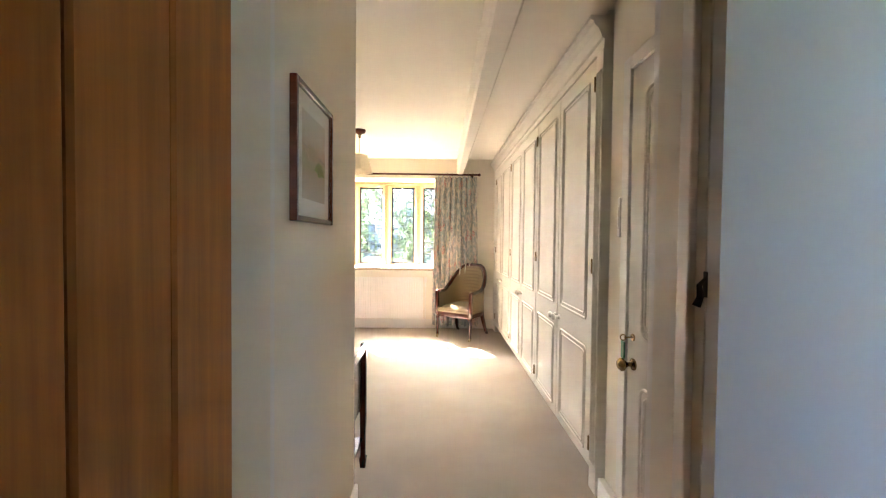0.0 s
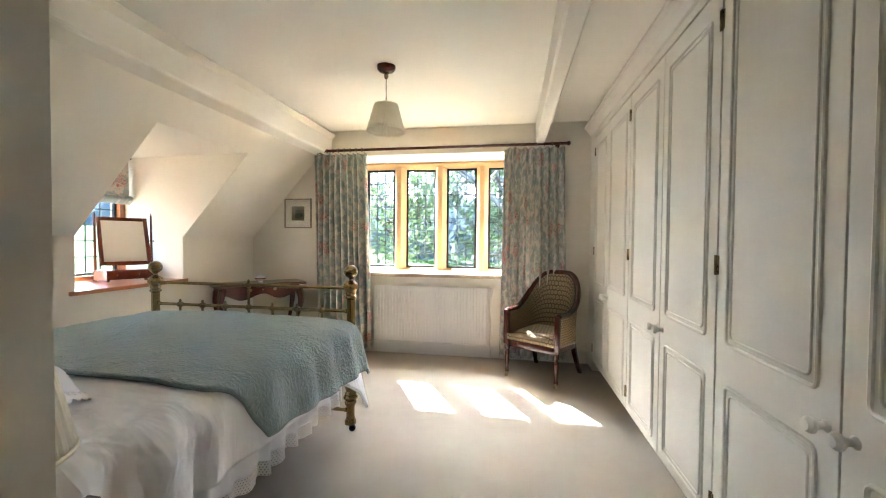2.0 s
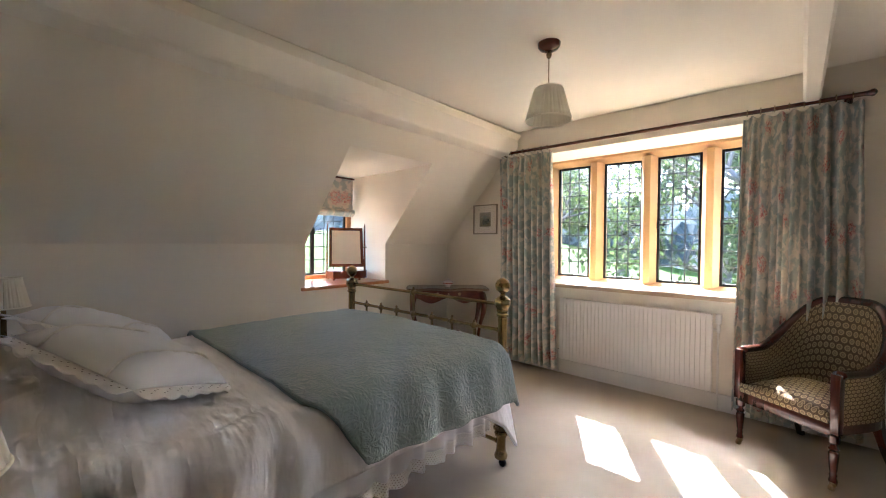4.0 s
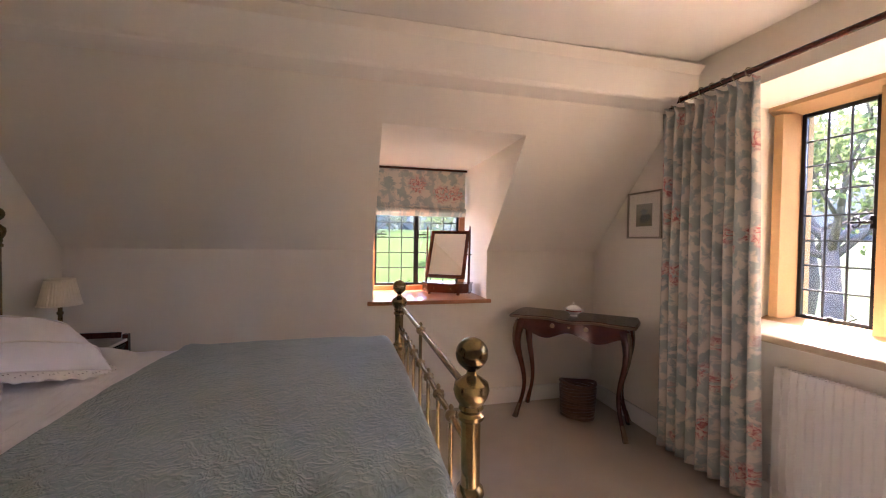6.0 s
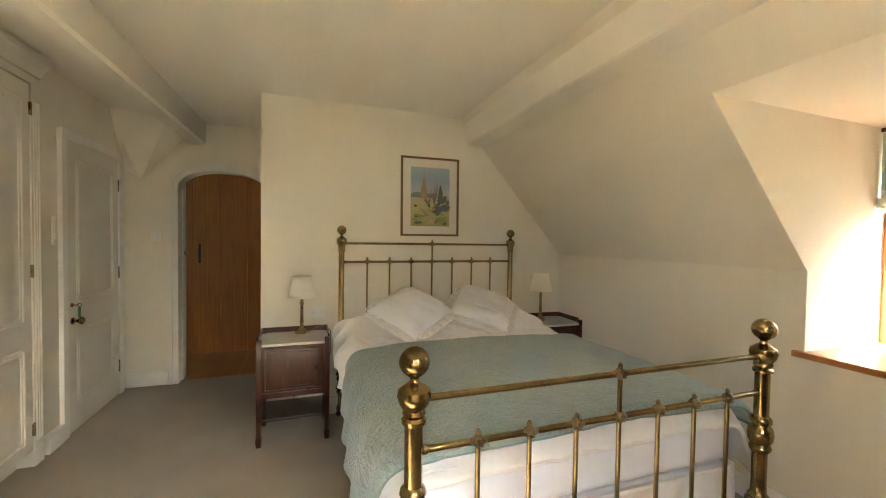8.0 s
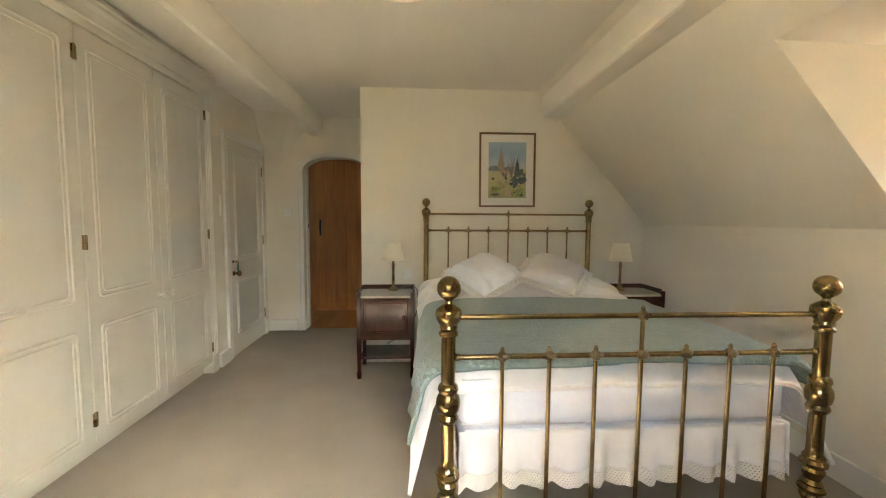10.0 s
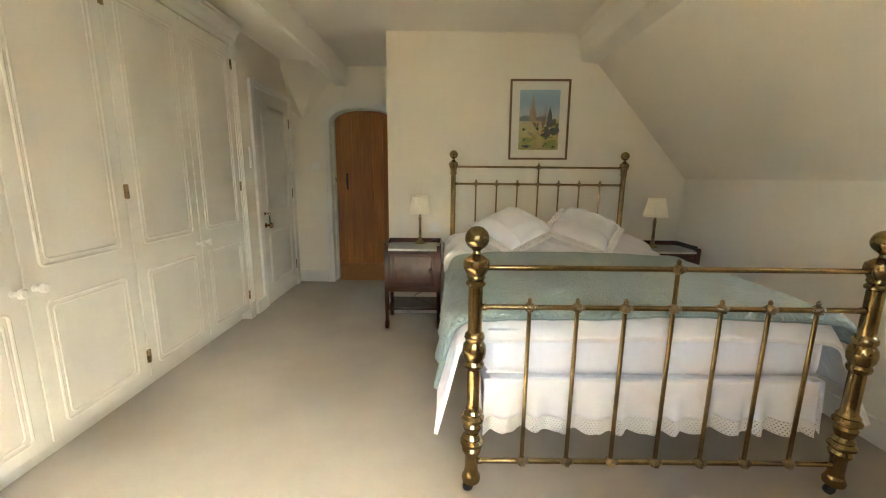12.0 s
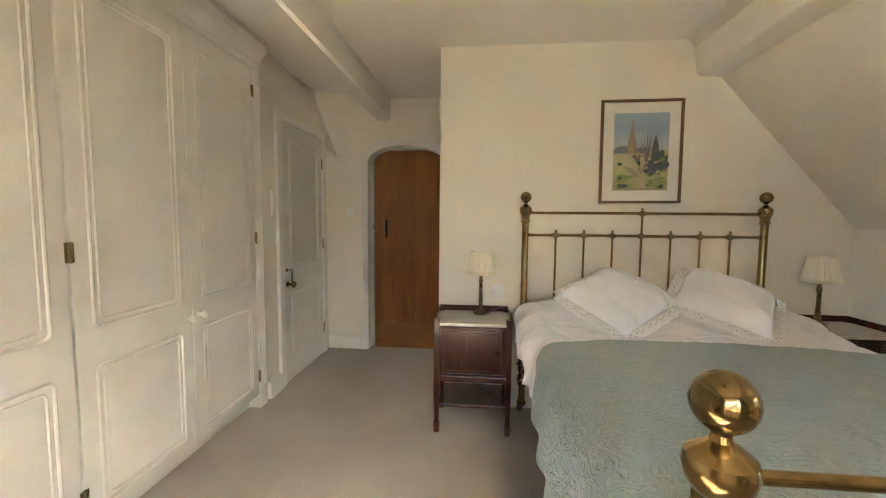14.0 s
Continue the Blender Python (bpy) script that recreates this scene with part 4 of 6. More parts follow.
def joint(x, y, z, parent, knob=True):
    bm = bmesh.new()
    bmesh.ops.create_icosphere(bm, subdivisions=2, radius=0.021, matrix=Matrix.Translation((x, y, z)))
    if knob:
        lathe([(0.010, 0.012), (0.006, 0.018), (0.0085, 0.024), (0.0085, 0.029), (0.004, 0.036), (0.001, 0.038)], (x, y, z), 10, bm)
    for s in (-1, 1):
        tube([(x + s * 0.012, y, z), (x + s * 0.026, y, z)], 0.0115, 10, bm)
    for k in range(6):
        a = math.pi * k / 3
        bmesh.ops.create_icosphere(bm, subdivisions=1, radius=0.005, matrix=Matrix.Translation((x + 0.010 * math.cos(a), y + 0.017, z + 0.010 * math.sin(a))))
    part("joint", bm, BRASS_DULL, parent, "cast brass rosette joint", "all")


def bed_end(name, xl, xr, y, body, top, r_top, r_mid, r_bot, spindle, bar):
    end = part(name, tube([(xl, y, r_top), (xr, y, r_top)], 0.0105 * bar, 12), BRASS, bed, "brass bed end with seven spindles", True)
    bed_post(xl, y, body, top, end)
    bed_post(xr, y, body, top, end)
    for z in (r_mid, r_bot):
        part("rail", tube([(xl, y, z), (xr, y, z)], 0.0105 * bar, 12), BRASS, end, "", True)
        for x, s in ((xl, -1), (xr, 1)):
            bm = bmesh.new()
            bmesh.ops.create_icosphere(bm, subdivisions=2, radius=0.0145 * bar, matrix=Matrix.Translation((x + s * (body + 0.008), y, z)))
            part("collar", bm, BRASS, end, "", "all")
    xm = (xl + xr) / 2
    for k in range(7):
        x = xm + (k - 3) * 0.1768
        up = r_top if k == 3 else r_mid
        part("spindle", tube([(x, y, r_bot), (x, y, up)], 0.0080 * bar, 10), BRASS, end, "", True)
        joint(x, y, r_mid, end, k != 3)
        joint(x, y, r_bot, end, False)
    joint(xm, y, r_top, end)


bed_end("footboard", -0.852, -2.312, 4.29, 0.0262, 1.032, 0.925, 0.776, 0.135, 0.008, 1.0)
bed_end("headboard", -0.812, -2.262, 2.285, 0.0215, 1.43, 1.33, 1.187, 0.30, 0.007, 0.85)
for x in (-0.96, -2.20):
    part("side_rail", box(x - 0.012, x + 0.012, 2.30, 4.19, 0.30, 0.36, 0.003), IRON, bed, "dark iron side rail")

mat_ = thing("mattress", (-1.585, 3.27, 0.45), "deep white mattress on the brass bed", "mattress")
part("ticking", box(-2.27, -0.90, 2.32, 4.21, 0.45, 0.665, 0.05, None, 4), LINEN, mat_, "", True)
for z in (0.468, 0.647):
    part("piping", tube([(-2.252, 2.338, z), (-0.918, 2.338, z), (-0.918, 4.194, z), (-2.252, 4.194, z)], 0.008, 8, None, True), COTTON, mat_, "white corded edge", True)
base = single("divan", box(-2.25, -0.92, 2.33, 4.20, 0.30, 0.45, 0.02), LINEN, "white covered divan base inside the brass bed", "divan", "", True)


def skirt(along, a, b, fixed, seed, lo=0.26, hi=1.0):
    """Gathered valance with a scalloped crochet hem."""
    n = int((b - a) * 90)
    rnd = random.Random(seed)

    def place(u, v):
        v = lo + (hi - lo) * v
        s = a + (b - a) * u
        scal = 0.012 * abs(math.sin(math.pi * (s * 14 + 0.3 * wob(s * 3, seed)))) + 0.018 * wob(s * 5, seed, 2)
        z = 0.452 - (0.225 + scal) * (1 - v)
        out = (1 - v) * (0.018 * math.sin(s * 55 + 2 * wob(s * 6, seed)) + 0.03 * wob(s * 9, seed, 4))
        return (s, fixed + out, z) if along == "x" else (fixed + out, s, z)
    return sheet(n, 10, place, 0.002, (b - a, 0.23 * (hi - lo)))


val = thing("bed_valance", (-1.57, 3.3, 0.2), "gathered white cotton bed valance with a crochet hem", "valance")
part("foot_skirt", skirt("x", -2.25, -0.90, 4.222, 1), COTTON, val, "", "all")
part("side_skirt", skirt("y", 2.4, 4.22, -0.885, 2), COTTON, val, "", "all")
part("side_skirt", skirt("y", 2.4, 4.22, -2.272, 3), COTTON, val, "", "all")
part("crochet_hem", skirt("x", -2.25, -0.90, 4.2225, 1, 0.0, 0.27), HEMLACE, val, "scalloped crochet lace hem", "all")
part("crochet_hem", skirt("y", 2.4, 4.22, -0.8845, 2, 0.0, 0.27), HEMLACE, val, "scalloped crochet lace hem", "all")
part("crochet_hem", skirt("y", 2.4, 4.22, -2.2725, 3, 0.0, 0.27), HEMLACE, val, "scalloped crochet lace hem", "all")


def bed_top(x, y):
    """Height of the made bed: crowned, with the sleeping pillows under the cover at the head."""
    u = (x + 1.585) / 0.72
    z = 0.70 + 0.022 * (1 - u * u)
    p = (1 - smoothstep(2.50, 2.90, y)) * smoothstep(2.28, 2.42, y)
    two = 0.75 + 0.25 * math.cos((u * 2.0 + 1) * math.pi) if abs(u) < 1 else 0.7
    z += 0.125 * p * min(1.0, two + 0.15) * (1 - 0.3 * max(0, abs(u) - 0.7) / 0.3)
    return z


def cover_place(y0, y1, drop_l, drop_r, lift, wrinkle, seed, nu, nv, skew=None, r=0.075, foot=0.0, fall=0.13, calm=0.0):
    """Cloth laid across the bed that falls over both long sides. drop_l, drop_r: how far, by y from 0 at the head to 1 at the foot."""
    xe_r, xe_l = -0.795 + lift, -2.33 - lift

    def place(u, v):
        w = v
        y = y0 + (y1 - y0) * w
        dr, dl = drop_r(w), drop_l(w)
        flat = xe_r - xe_l
        total = dr + flat + dl
        s = u * total - dr
        if skew:
            y += skew(s / flat, w)
        if s < 0:
            d = -s
            a = min(d / r, math.pi / 2 * 0.96)
            x = xe_r - r + r * math.sin(a) + 0.24 * max(0, d - r * 1.5) * smoothstep(2.9, 3.9, y)
            z = bed_top(xe_r - r, y) - r * 0.9 + r * 0.9 * math.cos(a) - max(0, d - r * 1.5)
        elif s > flat:
            d = s - flat
            a = min(d / r, math.pi / 2 * 0.96)
            x = xe_l + r - r * math.sin(a) - 0.55 * max(0, d - r * 1.5) * smoothstep(2.9, 3.9, y)
            z = bed_top(xe_l + r, y) - r * 0.9 + r * 0.9 * math.cos(a) - max(0, d - r * 1.5)
        else:
            f = s / flat
            x = xe_r - r - (flat - 2 * r) * f
            z = bed_top(x, y)
        off = max(0.0, -s, s - flat)
        side = min(1.0, off / 0.15)
        wv = wrinkle * (wob(x * 3.2, y * 3.2, seed) + 0.6 * wob(x * 8 + y * 5, y * 6, seed + 3) + 0.9 * (0.25 - abs(wob(x * 5 - y * 7, x * 3 + y * 2, seed + 9))) + 0.55 * (0.25 - abs(wob(x * 14 + y * 6, y * 11, seed + 13))))
        fold = side * (0.030 * math.sin(y * 27 + 2.5 * wob(y * 3, seed)) + 0.012 * wob(y * 16, off * 4, seed))
        hush = 1 - calm * smoothstep(2.95, 3.1, y)
        fold *= hush
        wv *= 1 - 0.5 * calm * smoothstep(2.9, 3.1, y)
        ridge = hush * side * wrinkle * 2.2 * (1 - abs(wob(y * 7 + off * 3.0, off * 1.5, seed + 7)) * 2)
        if side:
            x += (fold + ridge * 0.6) * (1 if s < 0 else -1)
        z += wv * (1 - 0.6 * side) + lift
        if foot and w > 1 - foot:
            k = (w - (1 - foot)) / foot
            z -= fall * k ** 1.6
            y = min(y, y1 - 0.02 + 0.02 * math.sin(k * 1.5))
        return (x, y, z)
    return place


def hem(place, r, edges_):
    """A bound edge along the sides of a cloth named by its u or v."""
    bm = bmesh.new()
    for kind_, at in edges_:
        pts = [Vector(place(i / 90, at) if kind_ == "v" else place(at, i / 90)) for i in range(91)]
        tube(pts, r, 6, bm)
    return bm


duv = thing("duvet", (-1.57, 3.3, 0.7), "white cotton duvet, softly creased, on the brass bed", "duvet")
fall_ = cover_place(2.34, 4.215, lambda w: 0.40, lambda w: 0.31 + 0.15 * smoothstep(0.82, 1.0, w), 0.0, 0.019, 5, 0, 0, None, 0.085, 0.06, 0.10, 0.85)
part("cover", sheet(170, 170, fall_, 0.012, (2.0, 1.9)), CREASED, duv, "creased white cotton cover", "all")
part("hem", hem(fall_, 0.005, (("u", 0.0), ("u", 1.0), ("v", 1.0))), COTTON, duv, "stitched white hem", "all")
spread = thing("bedspread", (-1.57, 3.6, 0.7), "sage green matelasse bedspread across the foot of the bed", "bedspread")


def throw_skew(f, w):
    return (1 - w) * (0.03 + 0.06 * f * f - 0.02 * f) + 0.95 * (1 - w) * max(0, -f)


fall_ = cover_place(3.06, 4.225, lambda w: 0.16 + 0.03 * w, lambda w: 0.30 + 0.05 * w, 0.024, 0.013, 11, 0, 0, throw_skew, 0.095, 0.03, 0.03, 0.65)
part("cloth", sheet(140, 100, fall_, 0.012, (2.0, 1.2)), SAGE, spread, "", "all")
part("binding", hem(fall_, 0.006, (("u", 0.0), ("u", 1.0), ("v", 0.0), ("v", 1.0))), SAGE_EDGE, spread, "narrow darker green bound edge", "all")


def cushion(name, m, size, thick, label, seed, mat=COTTON):
    """Plump square pillow with sunk corners and a lace border."""
    top = thing(name, m.translation, label, "pillow", "pillows on the bed")
    bm = bmesh.new()
    n = 22
    for s in (1, -1):
        g = []
        for i in range(n + 1):
            row = []
            for j in range(n + 1):
                a, b = -1 + 2 * i / n, -1 + 2 * j / n
                puff = (max(0.0, (1 - a ** 4) * (1 - b ** 4))) ** 0.55
                k = 1 - 0.05 * (1 - a * a) * abs(b) ** 3 - 0.05 * (1 - b * b) * abs(a) ** 3
                row.append(bm.verts.new((a * size / 2 * k, b * size / 2 * k, s * thick / 2 * puff + 0.010 * puff * wob(a * 3, b * 3, seed + s) + 0.006 * puff * wob(a * 9 + b * 4, b * 4, seed))))
            g.append(row)
        for i in range(n):
            for j in range(n):
                q = (g[i][j], g[i + 1][j], g[i + 1][j + 1], g[i][j + 1])
                bm.faces.new(q if s > 0 else q[::-1])
    bmesh.ops.remove_doubles(bm, verts=bm.verts, dist=0.0005)
    body = part("pillowcase", moved(bm, m), mat, top, "", "all")
    bm = bmesh.new()
    for edge in range(4):
        r = Matrix.Rotation(edge * math.pi / 2, 4, "Z")
        tmp = sheet(60, 5, lambda u, v: (-size / 2 + size * u, size / 2 - 0.008 + v * (0.050 + 0.006 * abs(math.sin(u * 12 * math.pi))), 0.004 * v * math.sin(u * 37 + seed) - 0.012 * v + 0.012 * v * wob(u * 6, seed, edge)), 0.002)
        join(bm, moved(tmp, m @ r))
    part("lace_border", bm, LACE, body, "white lace frill", "all")
    # dark discs laid on the frill, painting the shade of eyelet holes
    bm = bmesh.new()
    rnd = random.Random(seed)
    for edge in range(4):
        r = Matrix.Rotation(edge * math.pi / 2, 4, "Z")
        for k in range(26):
            u = (k + 0.5) / 26
            x = -size / 2 + size * u
            y = size / 2 + 0.012 + 0.014 * (k % 3) / 2
            zz = 0.004 + ((y - size / 2) / 0.05) * (0.004 * math.sin(u * 37 + seed) - 0.012) + 0.012 * ((y - size / 2) / 0.05) * wob(u * 6, seed, edge)
            tmp = bmesh.new()
            bmesh.ops.create_circle(tmp, cap_ends=True, segments=6, radius=0.0032, matrix=Matrix.Translation((x, y, zz)))
            join(bm, moved(tmp, m @ r))
    part("eyelets", bm, LACE_HOLE_SHADE, body, "small dark discs for the shade in eyelet holes", kind="stuff")
    tmp = bmesh.new()
    for off in (-0.28, 0.28):
        tube([(size * off * 1.0, -size / 2 + size * t, thick / 2 * (max(0, (1 - (2 * off) ** 4) * (1 - (2 * t - 1) ** 4))) ** 0.55 + 0.002) for t in [i / 24 for i in range(25)]], 0.004, 6, tmp)
    part("insertion_band", moved(tmp, m), LACE, body, "raised drawn-thread band", "all")


cushion("pillow", Matrix.Translation((-1.26, 2.70, 0.866)) @ Matrix.Rotation(radians(-8), 4, "Z") @ Matrix.Rotation(radians(-25), 4, "X") @ Matrix.Rotation(radians(43), 4, "Z"), 0.43, 0.17, "white lace-edged pillow lying cornerwise on the duvet", 21)
cushion("pillow", Matrix.Translation((-1.81, 2.70, 0.868)) @ Matrix.Rotation(radians(8), 4, "Z") @ Matrix.Rotation(radians(-25), 4, "X") @ Matrix.Rotation(radians(49), 4, "Z"), 0.43, 0.17, "white lace-edged pillow lying cornerwise on the duvet", 25)

# ---- bedside tables and lamps ----
def bedside_table():
    tb = thing("bedside_table", (-0.485, 2.43, 0), "dark mahogany bedside cabinet with a marble top and lower shelf", "bedside table", "bedside tables")
    x0, x1, y0, y1 = -0.715, -0.255, 2.262, 2.61
    for x in (x0 + 0.018, x1 - 0.018):
        for y in (y0 + 0.018, y1 - 0.018):
            bm = box(x - 0.017, x + 0.017, y - 0.017, y + 0.017, 0.30, 0.70, 0.004)
            tmp = bmesh.new()
            prof = ((0.0, 0.014), (0.055, 0.019), (0.062, 0.013), (0.10, 0.013), (0.31, 0.017))
            for (za, ra), (zb, rb) in zip(prof, prof[1:]):
                lo = [tmp.verts.new((x + sx * ra, y + sy * ra, za)) for sx, sy in ((-1, -1), (1, -1), (1, 1), (-1, 1))]
                hi = [tmp.verts.new((x + sx * rb, y + sy * rb, zb)) for sx, sy in ((-1, -1), (1, -1), (1, 1), (-1, 1))]
                for k in range(4):
                    tmp.faces.new((lo[k], lo[(k + 1) % 4], hi[(k + 1) % 4], hi[k]))
                if za == 0:
                    tmp.faces.new(lo[::-1])
            join(bm, tmp)
            part("leg", bm, MAHOGANY, tb)
    body = part("body", box(x0 + 0.025, x1 - 0.025, y0 + 0.01, y1 - 0.022, 0.345, 0.655, 0.003), MAHOGANY, tb)
    part("apron", box(x0 + 0.02, x1 - 0.02, y1 - 0.03, y1 - 0.006, 0.315, 0.352, 0.004), MAHOGANY, tb)
    part("marble_top", box(x0 + 0.006, x1 - 0.006, y0 + 0.006, y1 - 0.004, 0.655, 0.673, 0.004), MARBLE, tb, "pale cream marble slab")
    for a in ((x0, x1, y0, y0 + 0.012), (x0, x0 + 0.012, y0 + 0.012, y1 - 0.05), (x1 - 0.012, x1, y0 + 0.012, y1 - 0.05)):
        part("gallery", box(*a, 0.67, 0.71, 0.004), MAHOGANY, tb)
    door = part("door", box(x0 + 0.045, x1 - 0.045, y1 - 0.022, y1 - 0.006, 0.36, 0.645, 0.003), MAHOGANY, tb)
    bm = bmesh.new()
    for ins, rr in ((0.012, 0.005), (0.03, 0.004)):
        a0, a1, b0, b1 = x0 + 0.045 + ins, x1 - 0.045 - ins, 0.36 + ins, 0.645 - ins
        tube([(a0, y1 - 0.006, b0), (a1, y1 - 0.006, b0), (a1, y1 - 0.006, b1), (a0, y1 - 0.006, b1)], rr, 6, bm, True)
    part("moulding", bm, MAHOGANY, door, "", True)
    part("knob", lathe([(0.016, 0.0), (0.016, 0.004), (0.007, 0.008), (0.006, 0.014), (0.013, 0.020), (0.015, 0.026), (0.010, 0.033), (0.001, 0.034)], (x0 + 0.085, y1 - 0.007, 0.50), 14, None, "y"), MAHOGANY, door, "", True)
    part("lower_shelf", box(x0 + 0.02, x1 - 0.02, y0 + 0.012, y1 - 0.02, 0.155, 0.172, 0.004), MAHOGANY, tb)
    return tb


tb = bedside_table()
copy_thing(tb, pose(-2.565, 2.43, 0))


def pleated(parent, at, r0, r1, z0, z1, n, mat=None, name="shade"):
    """Gathered conical shade with bound rims; r0, z0 at the bottom."""
    def place(u, v):
        a = 2 * math.pi * u
        r = r0 + (r1 - r0) * v + 0.0028 * abs(math.sin(n * a / 2)) + 0.001 * math.sin(n * a * 1.5)
        return (at[0] + r * math.cos(a), at[1] + r * math.sin(a), z0 + (z1 - z0) * v)
    sh = part(name, sheet(n * 6, 6, place, 0.0015), SHADE, parent, "pleated cream fabric shade", "all")
    for r, z in ((r0 + 0.002, z0), (r1 + 0.002, z1)):
        part("rim", tube([(at[0] + r * math.cos(2 * math.pi * i / 40), at[1] + r * math.sin(2 * math.pi * i / 40), z) for i in range(40)], 0.0038, 6, None, True), SHADE, sh, "cream bound rim", "all")
    return sh


def bedside_lamp(x, y):
    lp = thing("table_lamp", (x, y, 0.673), "antique brass column lamp with a pleated cream shade", "table lamp", "bedside lamps")
    z = 0.673
    part("stem", lathe([(0.045, z), (0.047, z + 0.006), (0.043, z + 0.014), (0.030, z + 0.022), (0.018, z + 0.030), (0.014, z + 0.042), (0.019, z + 0.05), (0.012, z + 0.058), (0.012, z + 0.072), (0.016, z + 0.08), (0.0115, z + 0.09), (0.0105, z + 0.205), (0.015, z + 0.212), (0.015, z + 0.222), (0.010, z + 0.228), (0.010, z + 0.30), (0.001, z + 0.301)], (x, y, 0), 24), BRASS_DULL, lp, "antique brass column and round foot", True)
    pleated(lp, (x, y), 0.092, 0.062, z + 0.264, z + 0.408, 34)
    part("shade_carrier", tube([(x - 0.061, y, z + 0.398), (x + 0.061, y, z + 0.392)], 0.0018, 6), BRASS_DULL, lp)
    return lp


lamp = bedside_lamp(-0.53, 2.335)
copy_thing(lamp, pose(-2.51, 2.40, 0.673))
fl = thing("lamp_flex", (-0.64, 2.3, 0.1), "dark lamp flex trailing behind the bedside table", "cable")
bm = tube([(-0.575, 2.34, 0.679), (-0.63, 2.31, 0.70), (-0.70, 2.285, 0.712), (-0.735, 2.27, 0.66), (-0.74, 2.25, 0.5), (-0.70, 2.25, 0.36), (-0.64, 2.25, 0.27), (-0.56, 2.255, 0.22), (-0.49, 2.26, 0.19), (-0.47, 2.27, 0.176)], 0.0035, 6)
part("flex", bm, CORD, fl, "", "all")

# ---- pendant lamp ----
pl = thing("pendant_lamp", (-0.69, 4.49, 2.41), "ceiling pendant with a wooden rose and pleated cream shade", "pendant lamp")
part("ceiling_rose", lathe([(0.001, 2.362), (0.020, 2.363), (0.026, 2.372), (0.050, 2.378), (0.062, 2.392), (0.064, 2.412)], (-0.69, 4.49, 0), 28), WALNUT, pl, "turned red-brown wooden rose", True)
part("cord_grip", lathe([(0.004, 2.325), (0.012, 2.33), (0.016, 2.345), (0.012, 2.362)], (-0.69, 4.49, 0), 16), BRASS_DULL, pl, "", True)
part("cord", tube([(-0.69, 4.49, 2.16), (-0.69, 4.49, 2.33)], 0.003, 8), BRASS_DULL, pl, "", True)
part("lamp_holder", lathe([(0.001, 2.07), (0.016, 2.07), (0.018, 2.12), (0.012, 2.15), (0.004, 2.165)], (-0.69, 4.49, 0), 16), PLASTIC, pl, "white lamp holder", True)
pleated(pl, (-0.69, 4.49), 0.126, 0.078, 1.975, 2.15, 30)
part("shade_carrier", tube([(-0.768, 4.49, 2.143), (-0.612, 4.49, 2.143)], 0.002, 6), BRASS_DULL, pl)

# ---- pictures ----
def paint_quad(x0, x1, z0, z1, y):
    return sheet(2, 2, lambda u, v: (x0 + (x1 - x0) * u, y, z0 + (z1 - z0) * v), 0.001)


def picture(name, m, w, h, rail, deep, mount, frame_mat, stops, label, scale, shapes=()):
    """A framed picture in its own x, z plane facing +y; shapes are flat patches of paint (material, points)."""
    top = thing(name, m.translation, label, "picture", "framed pictures")
    bm = bmesh.new()
    for a in ((-w / 2, -w / 2 + rail, -h / 2, h / 2), (w / 2 - rail, w / 2, -h / 2, h / 2), (-w / 2 + rail, w / 2 - rail, -h / 2, -h / 2 + rail), (-w / 2 + rail, w / 2 - rail, h / 2 - rail, h / 2)):
        box(a[0], a[1], 0, deep, a[2], a[3], 0.003, bm)
    part("frame", moved(bm, m), frame_mat, top)
    part("mount", moved(box(-w / 2 + rail, w / 2 - rail, 0.002, deep * 0.4, -h / 2 + rail, h / 2 - rail), m), MOUNT, top, "cream card mount")
    iw, ih = w - 2 * rail - 2 * mount, h - 2 * rail - 2 * mount
    art = part("painting", moved(sheet(2, 2, lambda u, v: (iw / 2 - iw * u, deep * 0.4 + 0.0025, -ih / 2 + ih * v), 0.001), m), picture_paint(name + "_paint", stops, scale, 1.0), top, "faded watercolour")
    for k, (mt, pts) in enumerate(shapes):
        part("paint_patch", moved(prism([(-p * iw, q * ih) for p, q in pts], "y", deep * 0.4 + 0.003, deep * 0.4 + 0.0036 + 0.0003 * k), m), mt, art)
    part("glass", moved(box(-w / 2 + rail, w / 2 - rail, deep * 0.72, deep * 0.72 + 0.002, -h / 2 + rail, h / 2 - rail), m), PANEGLASS, top, "clear picture glass").visible_shadow = False
    return top


def blob(cx, cz, rx, rz, seed, n=26, rag=0.35):
    rnd = random.Random(seed)
    return [(cx + rx * math.cos(2 * math.pi * i / n) * (1 + rag * rnd.uniform(-1, 1)), cz + rz * math.sin(2 * math.pi * i / n) * (1 + rag * rnd.uniform(-1, 1))) for i in range(n)]


P_STONE = plain("paint_stone", (0.34, 0.25, 0.14), 0.8, 0, 0.25, 30, 200, 0)
P_DARK = plain("paint_dark_green", (0.035, 0.06, 0.055), 0.8, 0, 0.4, 40, 200, 0)
P_TWIG = plain("paint_twigs", (0.20, 0.15, 0.13), 0.8, 0, 0.35, 40, 200, 0)
P_PATH = plain("paint_path", (0.50, 0.37, 0.20), 0.8, 0, 0.2, 40, 200, 0)
P_GREEN = plain("paint_green", (0.22, 0.26, 0.05), 0.8, 0, 0.4, 50, 200, 0)
P_HILL = plain("paint_hill", (0.16, 0.20, 0.20), 0.8, 0, 0.3, 40, 200, 0)


